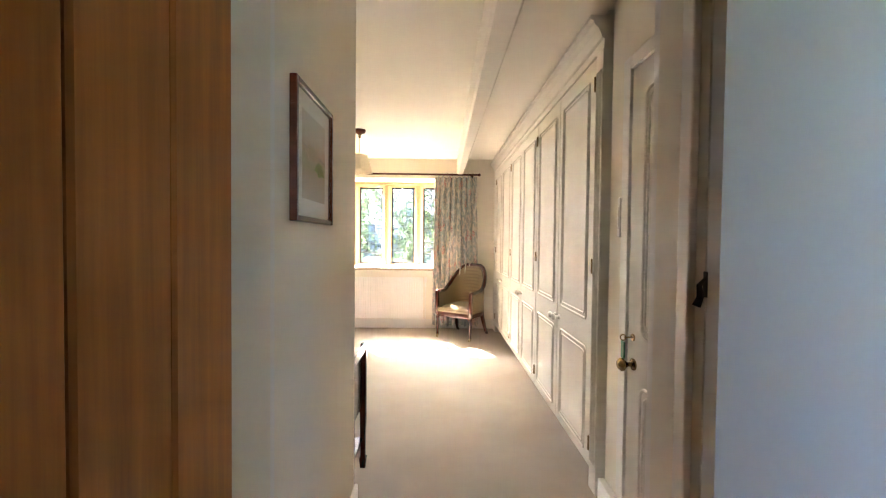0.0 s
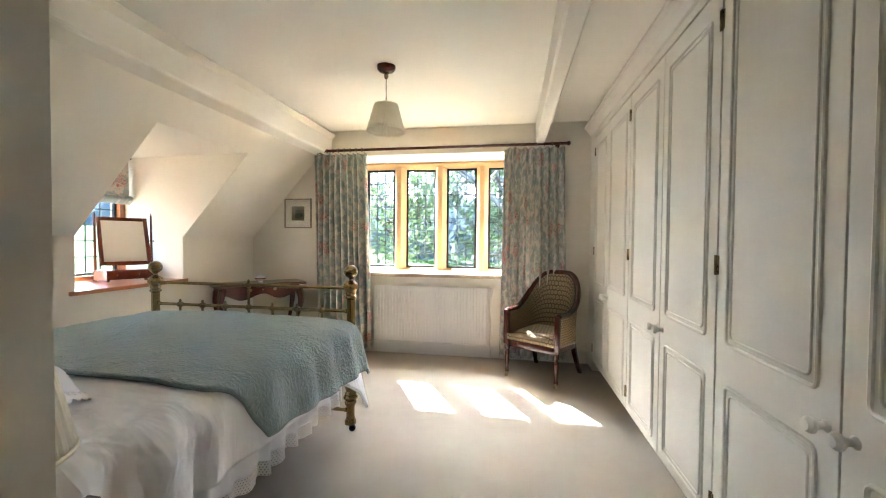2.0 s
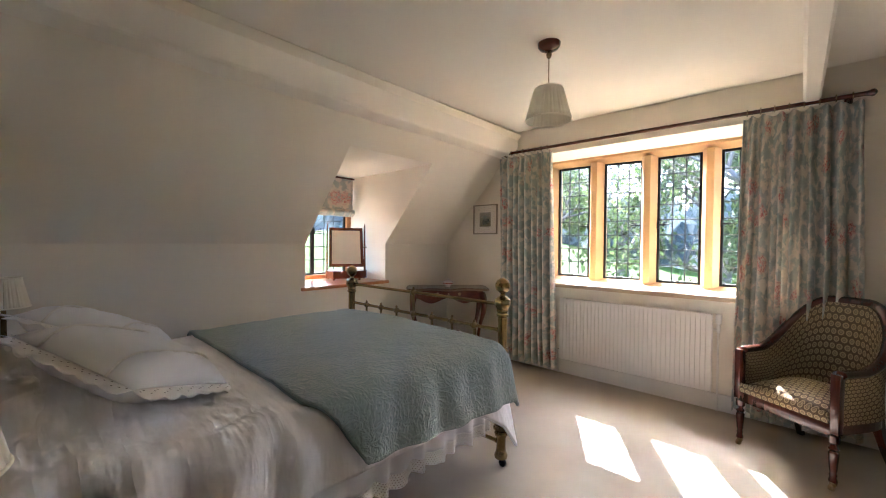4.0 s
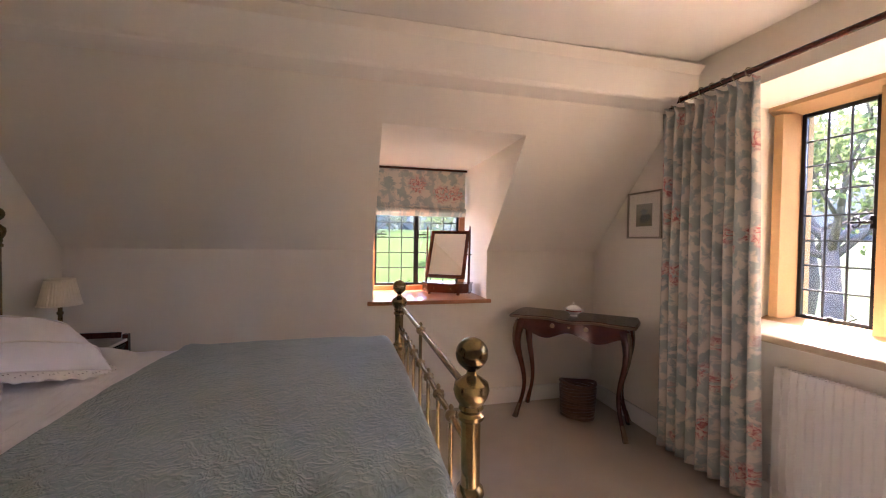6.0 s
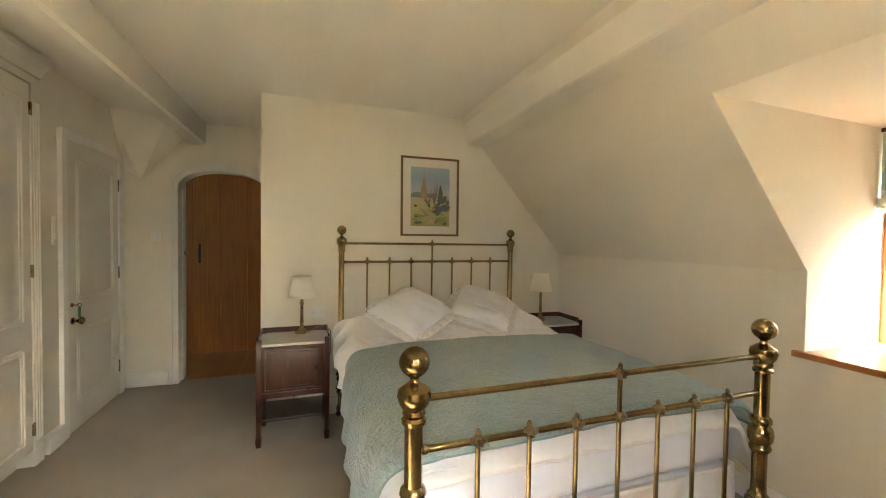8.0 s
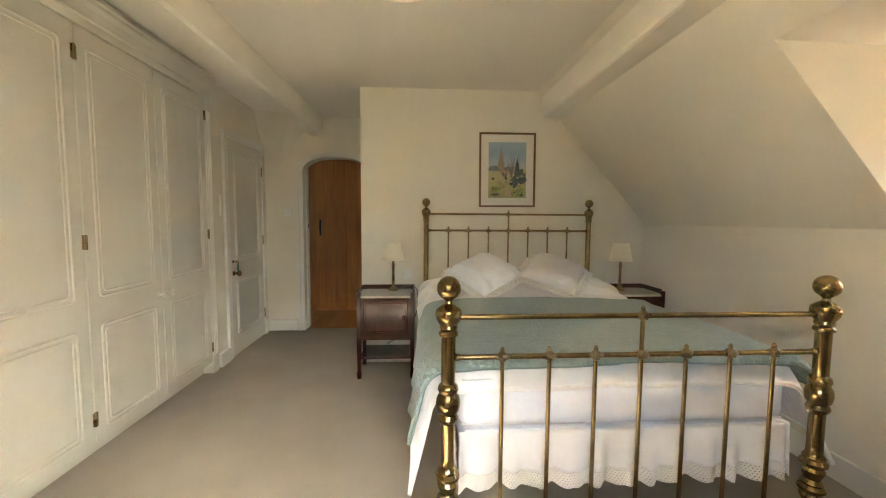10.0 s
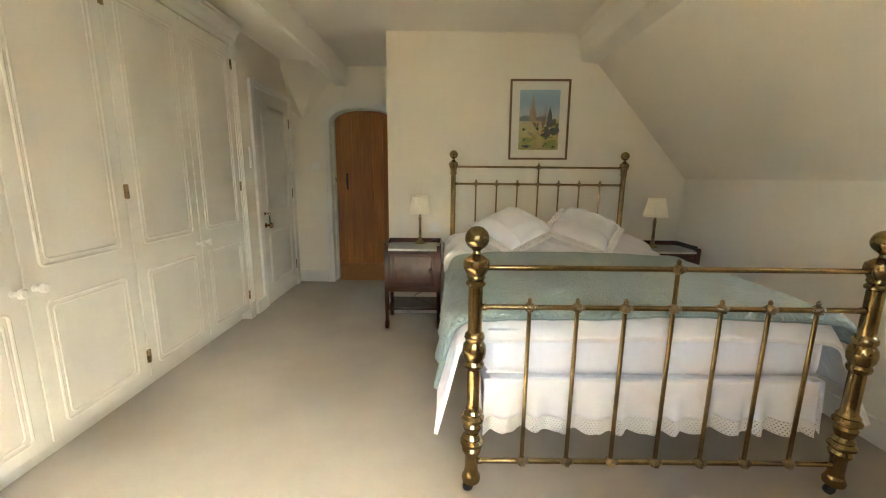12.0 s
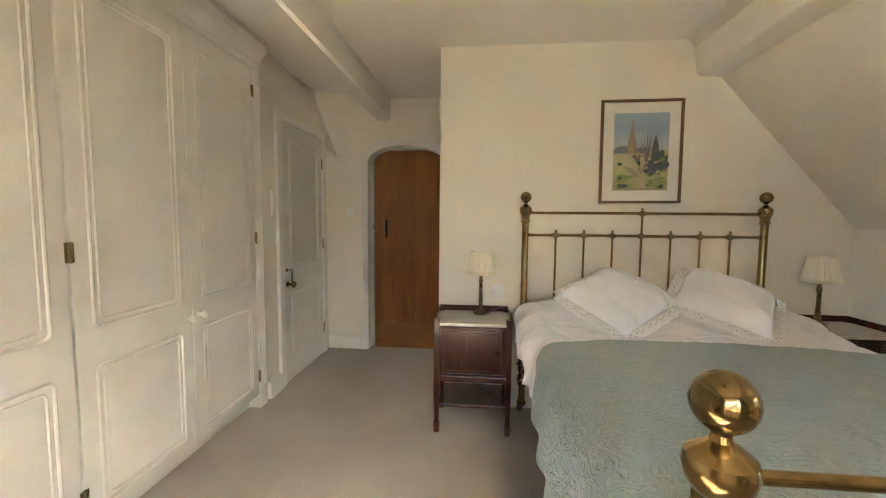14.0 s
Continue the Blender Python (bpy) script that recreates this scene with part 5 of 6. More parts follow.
def twigs(cx, cz, seed, n, spread, height):
    rnd = random.Random(seed)
    out = []
    for i in range(n):
        a = rnd.uniform(-1, 1)
        ex, ez = cx + a * spread, cz + height * rnd.uniform(0.55, 1.0) * (1 - 0.4 * abs(a))
        mx, mz = cx + a * spread * 0.35, cz + height * 0.4
        out.append((P_TWIG, [(cx - 0.006, cz), (mx - 0.005, mz), (ex, ez), (mx + 0.005, mz), (cx + 0.006, cz)]))
    return out


CHURCH = [(P_HILL, [(-0.5, 0.03), (-0.42, 0.075), (-0.30, 0.08), (-0.2, 0.06), (0.1, 0.05), (0.1, -0.02), (-0.5, -0.02)]),
          (P_STONE, [(-0.245, 0.02), (-0.245, 0.16), (-0.22, 0.17), (-0.165, 0.45), (-0.11, 0.17), (-0.085, 0.16), (-0.085, -0.06), (-0.23, -0.06)]),
          (P_PATH, [(-0.12, -0.27), (0.10, -0.38), (0.12, -0.47), (-0.12, -0.47), (-0.02, -0.40)]),
          (P_DARK, blob(0.34, -0.12, 0.17, 0.15, 3)), (P_DARK, blob(0.20, -0.22, 0.12, 0.09, 4)),
          (P_DARK, [(0.18, -0.05), (0.22, 0.12), (0.26, 0.22), (0.31, 0.10), (0.33, -0.05)]),
          (P_GREEN, blob(-0.30, -0.34, 0.13, 0.05, 5)), (P_GREEN, blob(0.30, -0.40, 0.16, 0.06, 6)), (P_DARK, blob(-0.32, -0.44, 0.12, 0.025, 8)),
          (P_TWIG, [(-0.28, -0.19), (-0.06, -0.26), (-0.05, -0.275), (-0.28, -0.205)]), (P_TWIG, [(-0.25, -0.23), (-0.03, -0.31), (-0.02, -0.325), (-0.25, -0.245)])] + twigs(0.10, -0.15, 3, 16, 0.24, 0.50) + twigs(-0.05, -0.15, 5, 9, 0.15, 0.25)
brush = random.Random(12)
for k in range(34):
    px, pz = brush.uniform(-0.45, 0.45), brush.uniform(-0.46, -0.02)
    CHURCH.append(((P_GREEN, P_DARK, P_PATH, P_STONE)[brush.choice((0, 0, 1, 1, 2, 3))], blob(px, pz, brush.uniform(0.012, 0.05), brush.uniform(0.006, 0.022), 90 + k, 10, 0.5)))
picture("framed_watercolour", Matrix.Translation((-1.53, 2.224, 1.722)) @ Matrix.Rotation(radians(0.4), 4, "Y"), 0.503, 0.652, 0.017, 0.022, 0.066, GILT,
        [(0.0, (0.30, 0.28, 0.07)), (0.25, (0.48, 0.44, 0.16)), (0.45, (0.50, 0.44, 0.24)), (0.6, (0.44, 0.50, 0.52)), (0.8, (0.24, 0.37, 0.50)), (1.0, (0.36, 0.48, 0.56))],
        "gilt-framed watercolour of a church spire among bare trees", 9, CHURCH)
picture("framed_print", Matrix.Translation((-0.2435, 1.60, 1.512)) @ Matrix.Rotation(radians(-90), 4, "Z"), 0.34, 0.375, 0.016, 0.02, 0.05, WALNUT,
        [(0.0, (0.55, 0.46, 0.32)), (0.3, (0.50, 0.38, 0.22)), (0.45, (0.38, 0.36, 0.18)), (0.58, (0.58, 0.38, 0.22)), (0.75, (0.62, 0.52, 0.36)), (1.0, (0.66, 0.58, 0.46))],
        "faded landscape print in a brown wooden frame", 7, [(P_TWIG, [(-0.5, 0.12), (0.5, 0.02), (0.5, 0.01), (-0.5, 0.11)]), (P_PATH, blob(-0.1, 0.05, 0.25, 0.1, 9)), (P_GREEN, blob(0.2, -0.1, 0.2, 0.08, 12))])
picture("framed_print", Matrix.Translation((-2.245, 6.048, 1.53)) @ Matrix.Rotation(radians(180), 4, "Z"), 0.33, 0.337, 0.013, 0.018, 0.075, GREYFRAME,
        [(0.0, (0.16, 0.14, 0.08)), (0.4, (0.20, 0.19, 0.12)), (0.6, (0.26, 0.25, 0.18)), (1.0, (0.34, 0.33, 0.27))],
        "small dark print with wide cream mount in thin silvered frame", 10, [(P_DARK, blob(0.05, -0.15, 0.3, 0.2, 15)), (P_HILL, blob(0.0, 0.15, 0.2, 0.12, 17))])

# ---- tub chair ----
CH = pose(0.462, 5.60, 0, 0, 0, -31.5)
chair = thing("tub_chair", CH.translation, "mahogany tub armchair with ring-patterned woven upholstery", "armchair")


def cpart(name, bm, mt, label="", smooth=True, parent=None):
    return part(name, moved(bm, CH), mt, parent or chair, label, smooth)


def plan(s, wide=0.262, back_=0.285, front=-0.235):
    """The U of the chair in plan, from the right arm's front (s = 0) round the back to the left arm's front (s = 1)."""
    a = (s - 0.5) * 2
    if abs(a) > 0.62:
        t = (abs(a) - 0.62) / 0.38
        y = 0.02 + (front - 0.02) * t
        return (math.copysign(wide - 0.018 * t, a), y)
    th = a / 0.62 * math.pi / 2
    return (wide * math.copysign(abs(math.sin(th)) ** 0.85, th), 0.02 + (back_ - 0.02) * abs(math.cos(th)) ** 0.85)


def crest(s):
    a = abs((s - 0.5) * 2)
    return 0.605 + 0.325 * (1 - smoothstep(0.10, 0.74, a))


def lean(z):
    return 0.10 * max(0.0, z - 0.40)


SEG = 60
rail_pts = []
for i in range(SEG + 1):
    s = i / SEG
    x, y = plan(s)
    z = crest(s)
    rail_pts.append((x * (1 + 0.02 * (z - 0.6)), y + lean(z) * (1 if y > 0 else 0.3), z))
cpart("top_rail", tube(rail_pts, 0.028, 10, None, False, 0.8), MAHOGANY, "swept mahogany top rail", "all")


def shell(off, z0):
    def place(u, v):
        x, y = plan(u)
        n = Vector((-x, -(y + 0.02), 0)).normalized()
        z = z0 + (crest(u) - 0.012 - z0) * v
        puff = off + 0.010 * math.sin(math.pi * v)
        return (x + n.x * puff, y + n.y * puff + lean(z) * (1 if y > 0 else 0.3), z)
    return sheet(60, 14, place, 0.0, (1.35, 0.5))


cpart("inner_upholstery", shell(0.030, 0.36), COVER, "straw and brown ring-patterned weave", "all")
cpart("outer_upholstery", shell(-0.012, 0.34), COVER, "straw and brown ring-patterned weave", "all")
for q in (1, -1):
    tmp = box(-0.02, 0.02, -0.022, 0.022, 0.30, 0.612, 0.005)
    cpart("arm_upright", moved(tmp, Matrix.Translation((q * 0.246, -0.236, 0))), MAHOGANY)
loop = [plan(i / 40) for i in range(41)]
bm = bmesh.new()
for (xa, ya), (xb, yb) in zip(loop, loop[1:]):
    f = 0.90
    prism([(xa, ya), (xb, yb), (xb * f, yb * f), (xa * f, ya * f)], "z", 0.285, 0.352, bm)
cpart("seat_rail", bm, MAHOGANY, "curved mahogany seat rail", False)
cpart("front_rail", box(-0.235, 0.235, -0.258, -0.222, 0.285, 0.35, 0.005), MAHOGANY)


def seat_top(u, v):
    y = -0.262 + 0.50 * v
    half = 0.235 if y < 0.02 else 0.24 * max(0.05, 1 - ((y - 0.02) / 0.26) ** 2.2) ** 0.5
    a = 2 * u - 1
    z = 0.365 + 0.075 * (1 - abs(a) ** 5) * (1 - abs(2 * v - 1) ** 7) ** 0.8
    return (half * a, y, z)


bm = sheet(26, 24, seat_top, 0.0, (0.48, 0.5))
cpart("seat", bm, COVER, "domed seat in ring-patterned weave", "all")
cpart("seat_front", sheet(24, 4, lambda u, v: (-0.225 + 0.45 * u, -0.256 - 0.012 * math.sin(math.pi * v), 0.345 + 0.06 * v), 0.0, (0.45, 0.07)), COVER, "", "all")
for q in (1, -1):
    leg = cpart("front_leg", lathe([(0.017, 0.045), (0.019, 0.055), (0.014, 0.075), (0.017, 0.085), (0.013, 0.095), (0.017, 0.115), (0.022, 0.19), (0.023, 0.20), (0.016, 0.21), (0.024, 0.222), (0.016, 0.235), (0.014, 0.245), (0.024, 0.255), (0.025, 0.29)], (q * 0.238, -0.236, 0), 18), MAHOGANY, "turned mahogany front leg")
    bm = lathe([(0.001, -0.008), (0.017, -0.008), (0.019, 0), (0.017, 0.008), (0.001, 0.008)], (q * 0.238, -0.245, 0.019), 14, None, "x")
    lathe([(0.010, 0.02), (0.017, 0.03), (0.018, 0.05)], (q * 0.238, -0.236, 0), 14, bm)
    cpart("caster", bm, BRASS_DULL, "dull brass caster", True, leg)
    pts = [(q * 0.20, 0.185, 0.33), (q * 0.205, 0.21, 0.22), (q * 0.215, 0.25, 0.11), (q * 0.225, 0.305, 0.0)]
    bm = bmesh.new()
    for (a, b), w in zip(zip(pts, pts[1:]), (0.021, 0.019, 0.017)):
        lo = [bm.verts.new((b[0] + sx * w * 0.9, b[1] + sy * w * 0.9, b[2])) for sx, sy in ((-1, -1), (1, -1), (1, 1), (-1, 1))]
        hi = [bm.verts.new((a[0] + sx * w, a[1] + sy * w, a[2])) for sx, sy in ((-1, -1), (1, -1), (1, 1), (-1, 1))]
        for k in range(4):
            bm.faces.new((lo[k], lo[(k + 1) % 4], hi[(k + 1) % 4], hi[k]))
        bm.faces.new(lo[::-1])
        bm.faces.new(hi)
    cpart("back_leg", bm, MAHOGANY, "splayed sabre back leg", False)

# ---- serpentine side table, tureen and basket ----
TM = pose(-2.425, 5.60, 0, 0, 0, 47) @ Matrix.Scale(1.05, 4)
desk = thing("side_table", TM.translation, "serpentine walnut side table with cabriole legs and gilt mounts", "side table")


def serp(w, d, n=64):
    """Outline of the serpentine top."""
    pts = []
    for i in range(n):
        u = i / (n - 1)
        x = -w / 2 + w * u
        front = -d / 2 - 0.022 * math.cos(2 * math.pi * (u - 0.5) * 2) + 0.012 * math.cos(6 * math.pi * u)
        pts.append((x, front))
    side = [(w / 2 + 0.012 * math.sin(math.pi * t), -d / 2 + 0.012 + (d - 0.012) * t) for t in (0.2, 0.4, 0.6, 0.8, 1.0)]
    return pts + side + [(-x, y) for x, y in side[::-1]]


bm = prism(serp(0.80, 0.33), "z", 0.722, 0.747)
part("top", moved(bm, TM), WALNUT, desk, "shaped red-brown walnut top", True)
edge = [(x * 1.004, y * 1.008, 0.733) for x, y in serp(0.80, 0.33)]
part("top_moulding", moved(tube(edge, 0.010, 6, None, True), TM), GILT, desk, "thin gilt edge moulding", "all")


def apron(u, v):
    x = -0.345 + 0.69 * u
    y = -0.132 - 0.020 * math.cos(2 * math.pi * (u - 0.5) * 2)
    low = 0.635 - 0.030 * math.cos(4 * math.pi * (u - 0.5)) * -1 - 0.015
    return (x, y, low + (0.722 - low) * v)


part("apron", moved(sheet(40, 4, apron, 0.016), TM), WALNUT, desk, "", True)
part("back_apron", moved(box(-0.33, 0.33, 0.12, 0.135, 0.63, 0.722), TM), WALNUT, desk)
for q in (1, -1):
    part("side_apron", moved(box(q * 0.345 - 0.008, q * 0.345 + 0.008, -0.12, 0.12, 0.635, 0.722), TM), WALNUT, desk)
part("drawer_front", moved(sheet(20, 3, lambda u, v: (-0.19 + 0.38 * u, -0.138 - 0.020 * math.cos(2 * math.pi * ((0.345 - 0.19 + 0.38 * u) / 0.69 - 0.5) * 2), 0.662 + 0.05 * v), 0.006), TM), WALNUT, desk, "", True)
for x in (-0.11, 0.11, 0.0):
    part("inlay", moved(lathe([(0.001, -0.003), (0.016 if x else 0.008, -0.003), (0.016 if x else 0.008, 0.002), (0.001, 0.002)], (x, -0.158 + 0.4 * x * x, 0.69), 12, None, "y"), TM), INLAY, desk, "pale wood inlay")
for sx, sy in ((1, -1), (-1, -1), (1, 1), (-1, 1)):
    path, rad_ = [], []
    for k in range(15):
        t = k / 14
        out = 0.030 * math.sin(2.2 * math.pi * (1 - t) ** 0.9) * (1 if t > 0.1 else 0.6) + 0.022 * (1 - t) ** 6
        z = 0.70 * t
        path.append((sx * (0.335 + out * 0.8), sy * (0.125 + out * 0.6), z))
        rad_.append(0.012 + 0.024 * t ** 2.2 + 0.006 * (1 - t) ** 9)
    leg = part("cabriole_leg", moved(tube(path, rad_, 10), TM), WALNUT, desk, "curved cabriole leg", "all")
    bm = tube([(p[0] + sx * r * 0.75, p[1] + sy * r * 0.75, p[2]) for p, r in list(zip(path, rad_))[9:15]], [0.004, 0.007, 0.009, 0.010, 0.012, 0.010], 6)
    part("gilt_mount", moved(bm, TM), GILT, leg, "worn gilt corner mount", "all")
    bm = tube([(p[0] + sx * 0.004, p[1] + sy * 0.004, p[2]) for p in path[0:3]], [0.021, 0.015, 0.012], 8)
    part("foot_mount", moved(bm, TM), GILT, leg, "", "all")

tur = thing("tureen", (-2.405, 5.59, 0.784), "small white china tureen with red decoration and lid", "tureen")
bowl = part("bowl", lathe([(0.026, 0.784), (0.028, 0.789), (0.020, 0.795), (0.038, 0.805), (0.050, 0.820), (0.054, 0.835), (0.055, 0.839)], (-2.405, 5.59, 0), 24), CHINA, tur, "", True)
part("lid", lathe([(0.056, 0.838), (0.052, 0.846), (0.040, 0.855), (0.022, 0.863), (0.008, 0.866), (0.007, 0.871), (0.010, 0.877), (0.006, 0.884), (0.001, 0.885)], (-2.405, 5.59, 0), 24), CHINA, tur, "white lid with a knob", True)
part("painted_band", lathe([(0.0525, 0.822), (0.0545, 0.827), (0.0548, 0.831), (0.0545, 0.832)], (-2.405, 5.59, 0), 24), CHINA_RED, tur)
for q in (1, -1):
    part("handle", tube([(-2.405 + q * 0.050 * 0.68, 5.59 + q * 0.050 * 0.73, 0.833), (-2.405 + q * 0.074 * 0.68, 5.59 + q * 0.074 * 0.73, 0.844), (-2.405 + q * 0.076 * 0.68, 5.59 + q * 0.076 * 0.73, 0.828), (-2.405 + q * 0.052 * 0.68, 5.59 + q * 0.052 * 0.73, 0.818)], 0.004, 6), CHINA, tur, "", "all")

BM = pose(-2.47, 5.68, 0, 0, 0, 58)
bas = thing("waste_basket", BM.translation, "oval brown wicker waste basket under the side table", "basket")
for k in range(13):
    z = 0.013 + k * 0.0205
    g = 0.90 + 0.10 * k / 12
    pts = [(0.126 * g * math.cos(a), 0.082 * g * math.sin(a), z + 0.006 * math.sin(2 * a + k) + (0.012 * math.cos(2 * a) if k == 12 else 0)) for a in [2 * math.pi * i / 40 for i in range(40)]]
    part("cane_coil", moved(tube(pts, 0.0122 if k % 3 else 0.0135, 7, None, True), BM), WICKER, bas, "", "all")
part("base", moved(lathe([(0.001, 0.002), (0.088, 0.002), (0.088, 0.012), (0.001, 0.012)], (0, 0, 0), 24), BM @ Matrix.Diagonal((1.25, 0.82, 1, 1))), WICKER, bas)
bm = bmesh.new()
for i in range(18):
    a = 2 * math.pi * i / 18
    tube([(0.127 * 0.91 * math.cos(a), 0.083 * 0.91 * math.sin(a), 0.01), (0.127 * math.cos(a), 0.083 * math.sin(a), 0.25)], 0.004, 6, bm)
part("stakes", moved(bm, BM), WICKER, bas, "thin upright canes", kind="stuff")

# ---- dressing mirror on the dormer sill ----
MM = pose(-3.17, 4.815, 0.862, 0, 0, 59)
dm = thing("dressing_mirror", MM.translation, "swing dressing mirror on a walnut drawer box", "dressing mirror")
poly = [(-0.21, 0.10), (-0.21, -0.03), (-0.14, -0.10), (0.14, -0.10), (0.21, -0.03), (0.21, 0.10)]
part("box", moved(prism(poly, "z", 0.018, 0.088), MM), WALNUT, dm, "canted walnut drawer box")
part("box_top", moved(prism([(x * 1.03, y * 1.04) for x, y in poly], "z", 0.088, 0.098), MM), WALNUT, dm)
dr = part("drawer_front", moved(box(-0.13, 0.13, -0.105, -0.10, 0.028, 0.08, 0.002), MM), WALNUT, dm)
for x in (-0.075, 0.075):
    part("knob", moved(lathe([(0.001, -0.122), (0.006, -0.120), (0.007, -0.115), (0.003, -0.110), (0.003, -0.104)], (x, 0, 0.055), 10, None, "y"), MM), BRASS, dr, "tiny brass knob", True)
for x, y in ((-0.19, 0.08), (0.19, 0.08), (-0.13, -0.08), (0.13, -0.08)):
    part("foot", moved(lathe([(0.010, 0.0), (0.014, 0.006), (0.012, 0.018)], (x, y, 0), 12), MM), WALNUT, dm, "", True)
for q in (1, -1):
    part("post", moved(tube([(q * 0.195, 0.02, 0.095), (q * 0.195, 0.035, 0.30), (q * 0.195, 0.05, 0.57), (q * 0.195, 0.052, 0.60)], [0.012, 0.010, 0.008, 0.002], 8), MM), WALNUT, dm, "", True)
    part("pivot_knob", moved(lathe([(0.001, -0.024), (0.008, -0.018), (0.004, -0.008), (0.004, 0.008), (0.008, 0.018), (0.001, 0.024)], (q * 0.195, 0.035, 0.345), 10, None, "x"), MM), BRASS, dm, "", True)
tilt = MM @ Matrix.Translation((0, 0.035, 0.345)) @ Matrix.Rotation(radians(-24), 4, "X")
bm = bmesh.new()
for a in ((-0.178, -0.148, -0.225, 0.225), (0.148, 0.178, -0.225, 0.225), (-0.148, 0.148, -0.225, -0.195), (-0.148, 0.148, 0.195, 0.225)):
    box(a[0], a[1], -0.012, 0.012, a[2], a[3], 0.004, bm)
fr = part("mirror_frame", moved(bm, tilt), WALNUT, dm, "red walnut mirror frame")
part("mirror_glass", moved(box(-0.148, 0.148, -0.004, 0.004, -0.195, 0.195), tilt), MIRROR, fr, "old silvered mirror glass")
part("mirror_back", moved(box(-0.15, 0.15, 0.005, 0.010, -0.197, 0.197), tilt), WALNUT, fr)

# ---- the garden ----
def land(x, y):
    """The lawn is level by the house and climbs a bank to the west."""
    return -3.0 + 5.2 * smoothstep(-7.0, -34.0, x) * smoothstep(-60.0, -20.0, y) * smoothstep(100.0, 55.0, y)


bm = bmesh.new()
bmesh.ops.create_grid(bm, x_segments=240, y_segments=240, size=600)
for vert in bm.verts:
    vert.co.z = land(vert.co.x, vert.co.y)
setting("ground", bm, GRASS, "spring lawn around the house", "lawn")


def leaf_cloud(centres, per, leaf, seed):
    rnd = random.Random(seed)
    vs, fs = [], []
    for c, r in centres:
        for _ in range(per):
            d = Vector((rnd.gauss(0, 1), rnd.gauss(0, 1), rnd.gauss(0, 0.8)))
            d = d.normalized() * r * rnd.random() ** 0.4
            p = Vector(c) + d
            a = Vector((rnd.gauss(0, 1), rnd.gauss(0, 1), rnd.gauss(0, 1))).normalized()
            b = a.orthogonal().normalized()
            s = leaf * rnd.uniform(0.6, 1.3)
            k = len(vs)
            vs += [p + a * s, p + b * s * 0.5, p - a * s, p - b * s * 0.5]
            fs.append((k, k + 1, k + 2, k + 3))
    me = bpy.data.meshes.new("leaves")
    me.from_pydata([tuple(v) for v in vs], [], fs)
    bm = bmesh.new()
    bm.from_mesh(me)
    bpy.data.meshes.remove(me)
    return bm


def tree(base, height, spread, seed, leaves, mat, per=70, leaf=0.10, label="", bare=0):
    rnd = random.Random(seed)
    top = thing("tree", base, label, "tree", "garden trees")
    bm = bmesh.new()
    b = Vector(base)
    tips = []
    trunk = [b, b + Vector((0.1 * spread * rnd.uniform(-1, 1), 0.1 * rnd.uniform(-1, 1), height * 0.25)), b + Vector((0.1 * spread * rnd.uniform(-1, 1), 0, height * 0.5))]
    tube(trunk, [height * 0.035, height * 0.026, height * 0.018], 8, bm)

    def limb(p, d, ln, r, depth):
        q = p + d * ln * 0.5 + Vector((0, 0, 0.04 * ln)) + 0.08 * ln * Vector((rnd.gauss(0, 1), rnd.gauss(0, 1), rnd.gauss(0, 1)))
        e = q + d * ln * 0.5
        tube([p, q, e], [r, r * 0.75, r * 0.45], 5, bm)
        tips.append(e)
        if depth:
            for _ in range(4 if depth > 1 else 3):
                nd = (d + 0.65 * Vector((rnd.gauss(0, 1), rnd.gauss(0, 1), rnd.gauss(0.25, 0.7)))).normalized()
                limb(p + (e - p) * rnd.uniform(0.45, 1.0), nd, ln * rnd.uniform(0.5, 0.75), r * 0.5, depth - 1)
    for k in range(6):
        a = 2 * math.pi * (k + rnd.random() * 0.6) / 6
        limb(trunk[1] + (trunk[2] - trunk[1]) * rnd.uniform(0.2, 1), Vector((math.cos(a), math.sin(a), rnd.uniform(0.3, 1.1))).normalized(), spread * 0.62, height * 0.012, 3 if bare else 2)
    part("trunk", bm, BARK, top, "brown trunk with spreading limbs", "all")
    if leaves:
        cs = [(t, spread * rnd.uniform(0.10, 0.24)) for t in tips]
        part("crown", leaf_cloud(cs, per, leaf, seed), mat, top, "crown of small spring leaves", kind="stuff")
    return top


def shrub(base, w, h, seed, mat, label):
    rnd = random.Random(seed)
    top = thing("shrub", base, label, "shrub", "garden shrubs")
    cs = [((base[0] + w * rnd.uniform(-0.5, 0.5), base[1] + w * rnd.uniform(-0.5, 0.5), base[2] + h * rnd.uniform(0.15, 0.8)), w * rnd.uniform(0.2, 0.34)) for _ in range(16)]
    part("leaves", leaf_cloud(cs, 130, 0.085, seed), mat, top, kind="stuff")
    bm = bmesh.new()
    for c, r in cs[:8]:
        tube([base, Vector(base).lerp(Vector(c), 0.6) + Vector((0, 0, 0.1)), c], [0.05, 0.03, 0.01], 5, bm)
    part("stems", bm, BARK, top, kind="stuff")


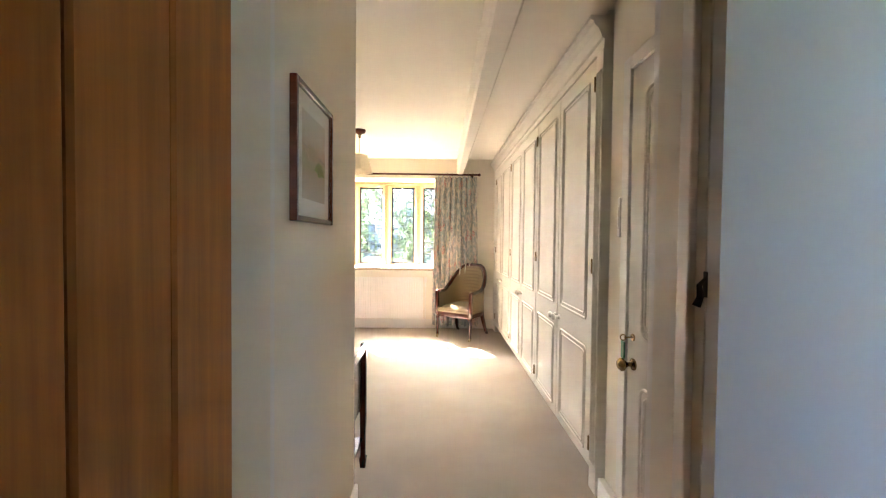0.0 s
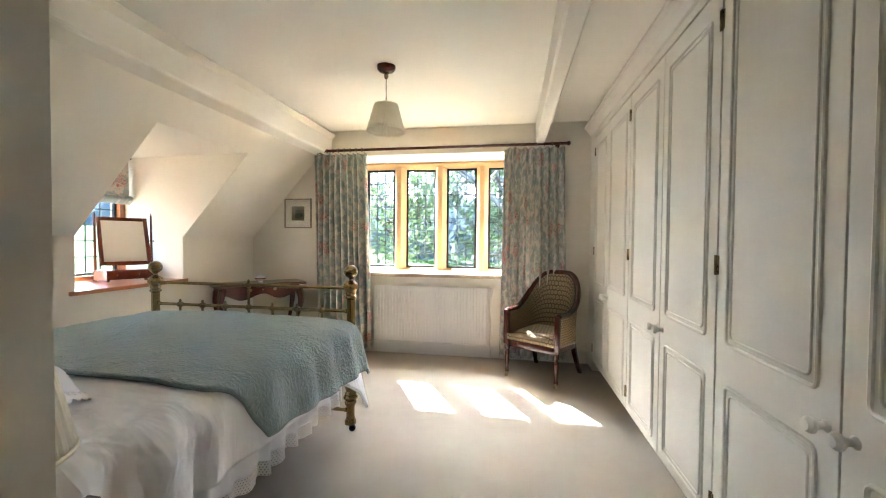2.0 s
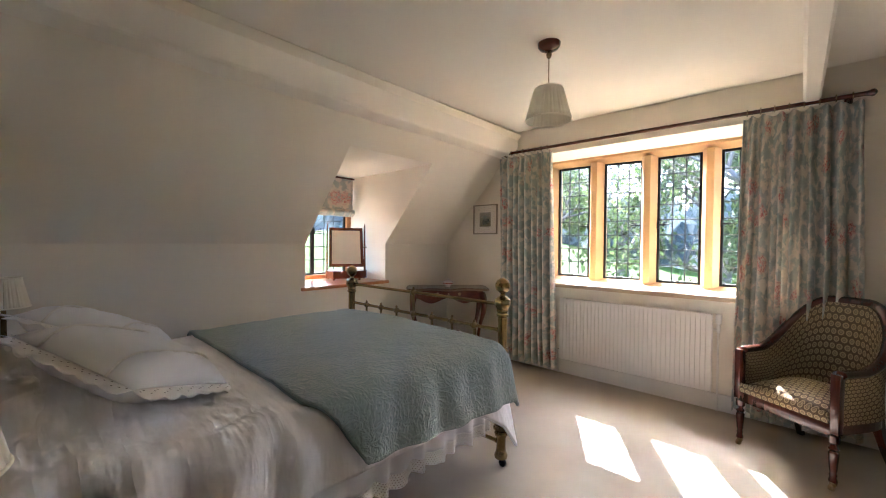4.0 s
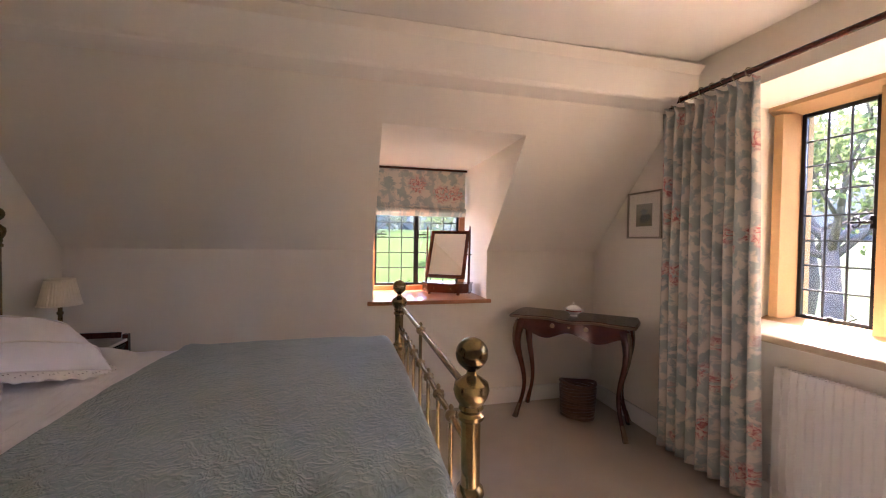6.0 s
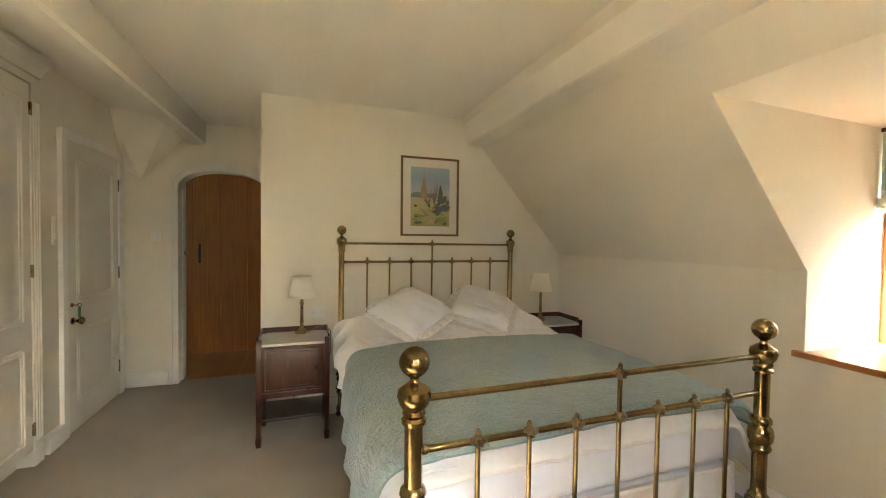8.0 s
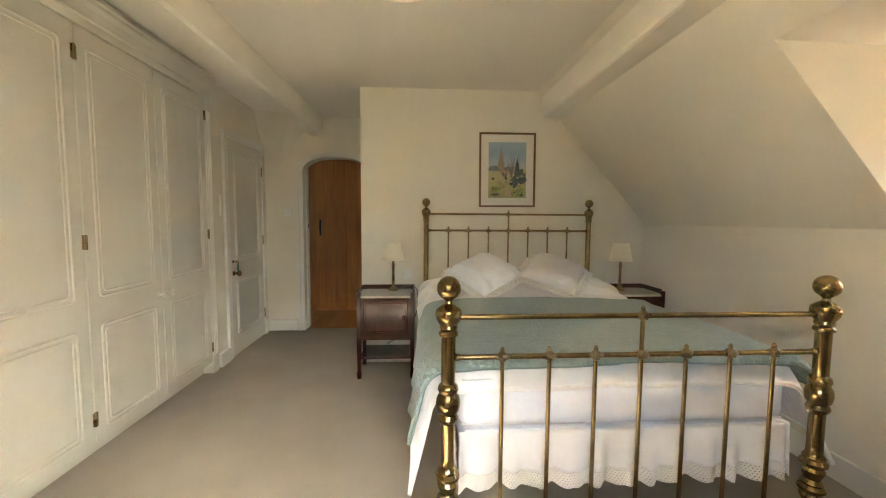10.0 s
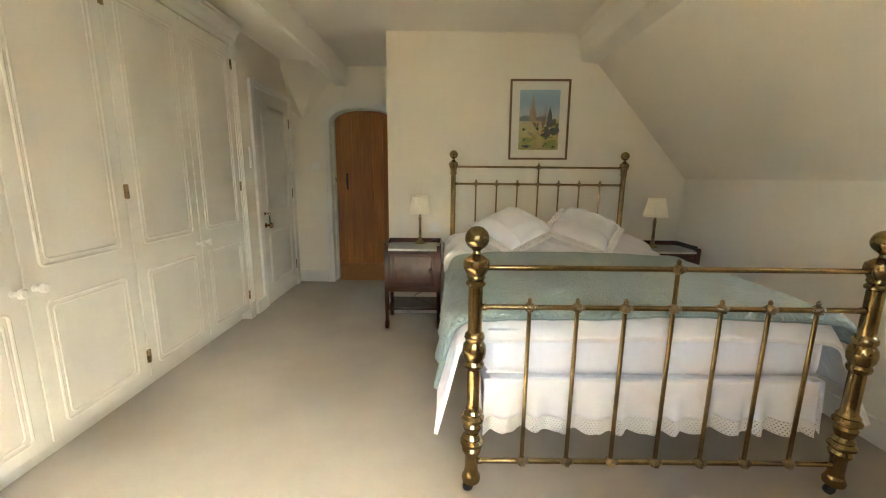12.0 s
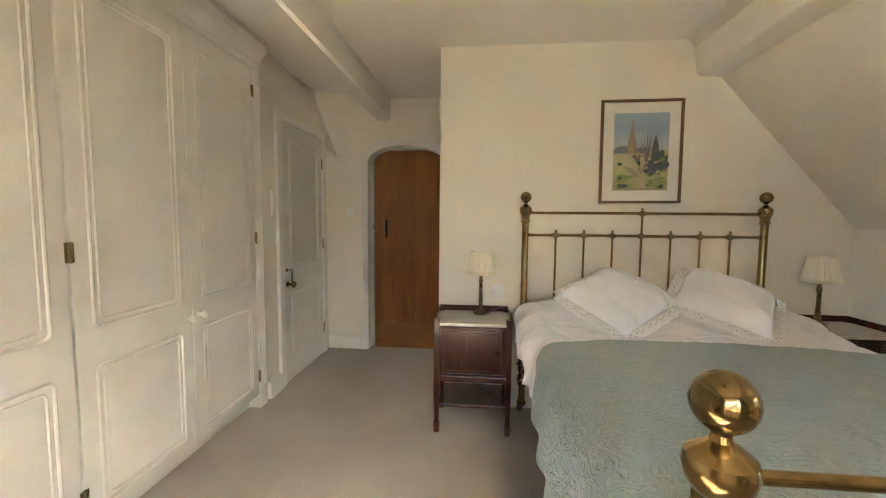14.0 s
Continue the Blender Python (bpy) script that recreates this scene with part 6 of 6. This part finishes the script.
GZ = -3.0
tree((-7.5, 17.0, GZ), 9.5, 4.2, 41, True, LEAVES, 45, 0.11, "broad tree in fresh green leaf on the lawn")
tree((-6.0, 23.0, GZ), 10.5, 4.4, 42, True, EVERGREEN, 38, 0.10, "dark evergreen tree beyond the window")
tree((1.6, 17.0, GZ), 11.0, 6.2, 43, False, LEAVES, 0, 0.1, "bare-branched tree not yet in leaf", 1)
tree((-1.6, 21.0, GZ), 9.0, 4.8, 44, True, LEAVES, 24, 0.12, "tree in thin spring leaf beyond the lawn", 1)
tree((4.6, 20.0, GZ), 9.0, 4.5, 45, True, EVERGREEN, 30, 0.13, "dark evergreen tree beyond the lawn")
tree((-13.0, 24.0, GZ), 11.0, 5.5, 46, True, LEAVES, 60, 0.15, "broad tree in fresh green leaf on the lawn")
for k, (x, y, w, h) in enumerate(((-5.4, 12.0, 3.0, 3.2), (-2.6, 11.5, 2.6, 2.6), (0.4, 12.2, 2.8, 2.8), (3.0, 13.0, 3.0, 3.0), (-8.6, 13.5, 3.0, 3.4), (-11.5, 15.5, 3.4, 3.4))):
    shrub((x, y, GZ), w, h, 60 + k, LEAVES if k % 2 else EVERGREEN, "dense garden shrub below the window")
for k, (x, y, w, h) in enumerate(((-30.0, 0.0, 4.0, 3.0), (-31.0, 6.0, 4.4, 3.2), (-30.0, 12.0, 4.0, 3.0), (-29.0, -5.0, 4.2, 3.2), (-22.0, 9.6, 1.8, 1.2))):
    shrub((x, y, land(x, y) - 0.2), w, h, 80 + k, LEAVES, "light green shrub at the edge of the lawn")
tree((-33.0, 3.0, land(-33.0, 3.0) - 0.2), 10.0, 5.0, 47, True, LEAVES, 60, 0.16, "broad tree in fresh green leaf at the lawn's edge")
tree((-34.0, 10.0, land(-34.0, 10.0) - 0.2), 10.0, 5.0, 48, True, LEAVES, 60, 0.16, "broad tree in fresh green leaf at the lawn's edge")
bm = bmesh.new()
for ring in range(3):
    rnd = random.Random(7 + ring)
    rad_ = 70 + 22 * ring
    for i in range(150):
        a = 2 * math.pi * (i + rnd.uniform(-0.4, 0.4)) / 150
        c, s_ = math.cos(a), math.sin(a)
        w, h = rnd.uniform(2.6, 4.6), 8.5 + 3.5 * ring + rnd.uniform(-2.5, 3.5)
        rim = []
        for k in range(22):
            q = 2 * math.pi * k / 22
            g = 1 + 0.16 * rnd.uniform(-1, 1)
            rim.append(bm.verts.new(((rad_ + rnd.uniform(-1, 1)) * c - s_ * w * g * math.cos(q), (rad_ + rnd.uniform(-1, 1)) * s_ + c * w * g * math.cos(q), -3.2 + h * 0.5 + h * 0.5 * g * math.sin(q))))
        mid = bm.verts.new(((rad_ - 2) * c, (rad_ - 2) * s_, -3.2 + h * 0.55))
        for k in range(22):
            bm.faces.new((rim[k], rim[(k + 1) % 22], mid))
setting("backdrop", bm, HAZED_WOODS, "far line of woods beyond the garden, haze in its colour", "woods")
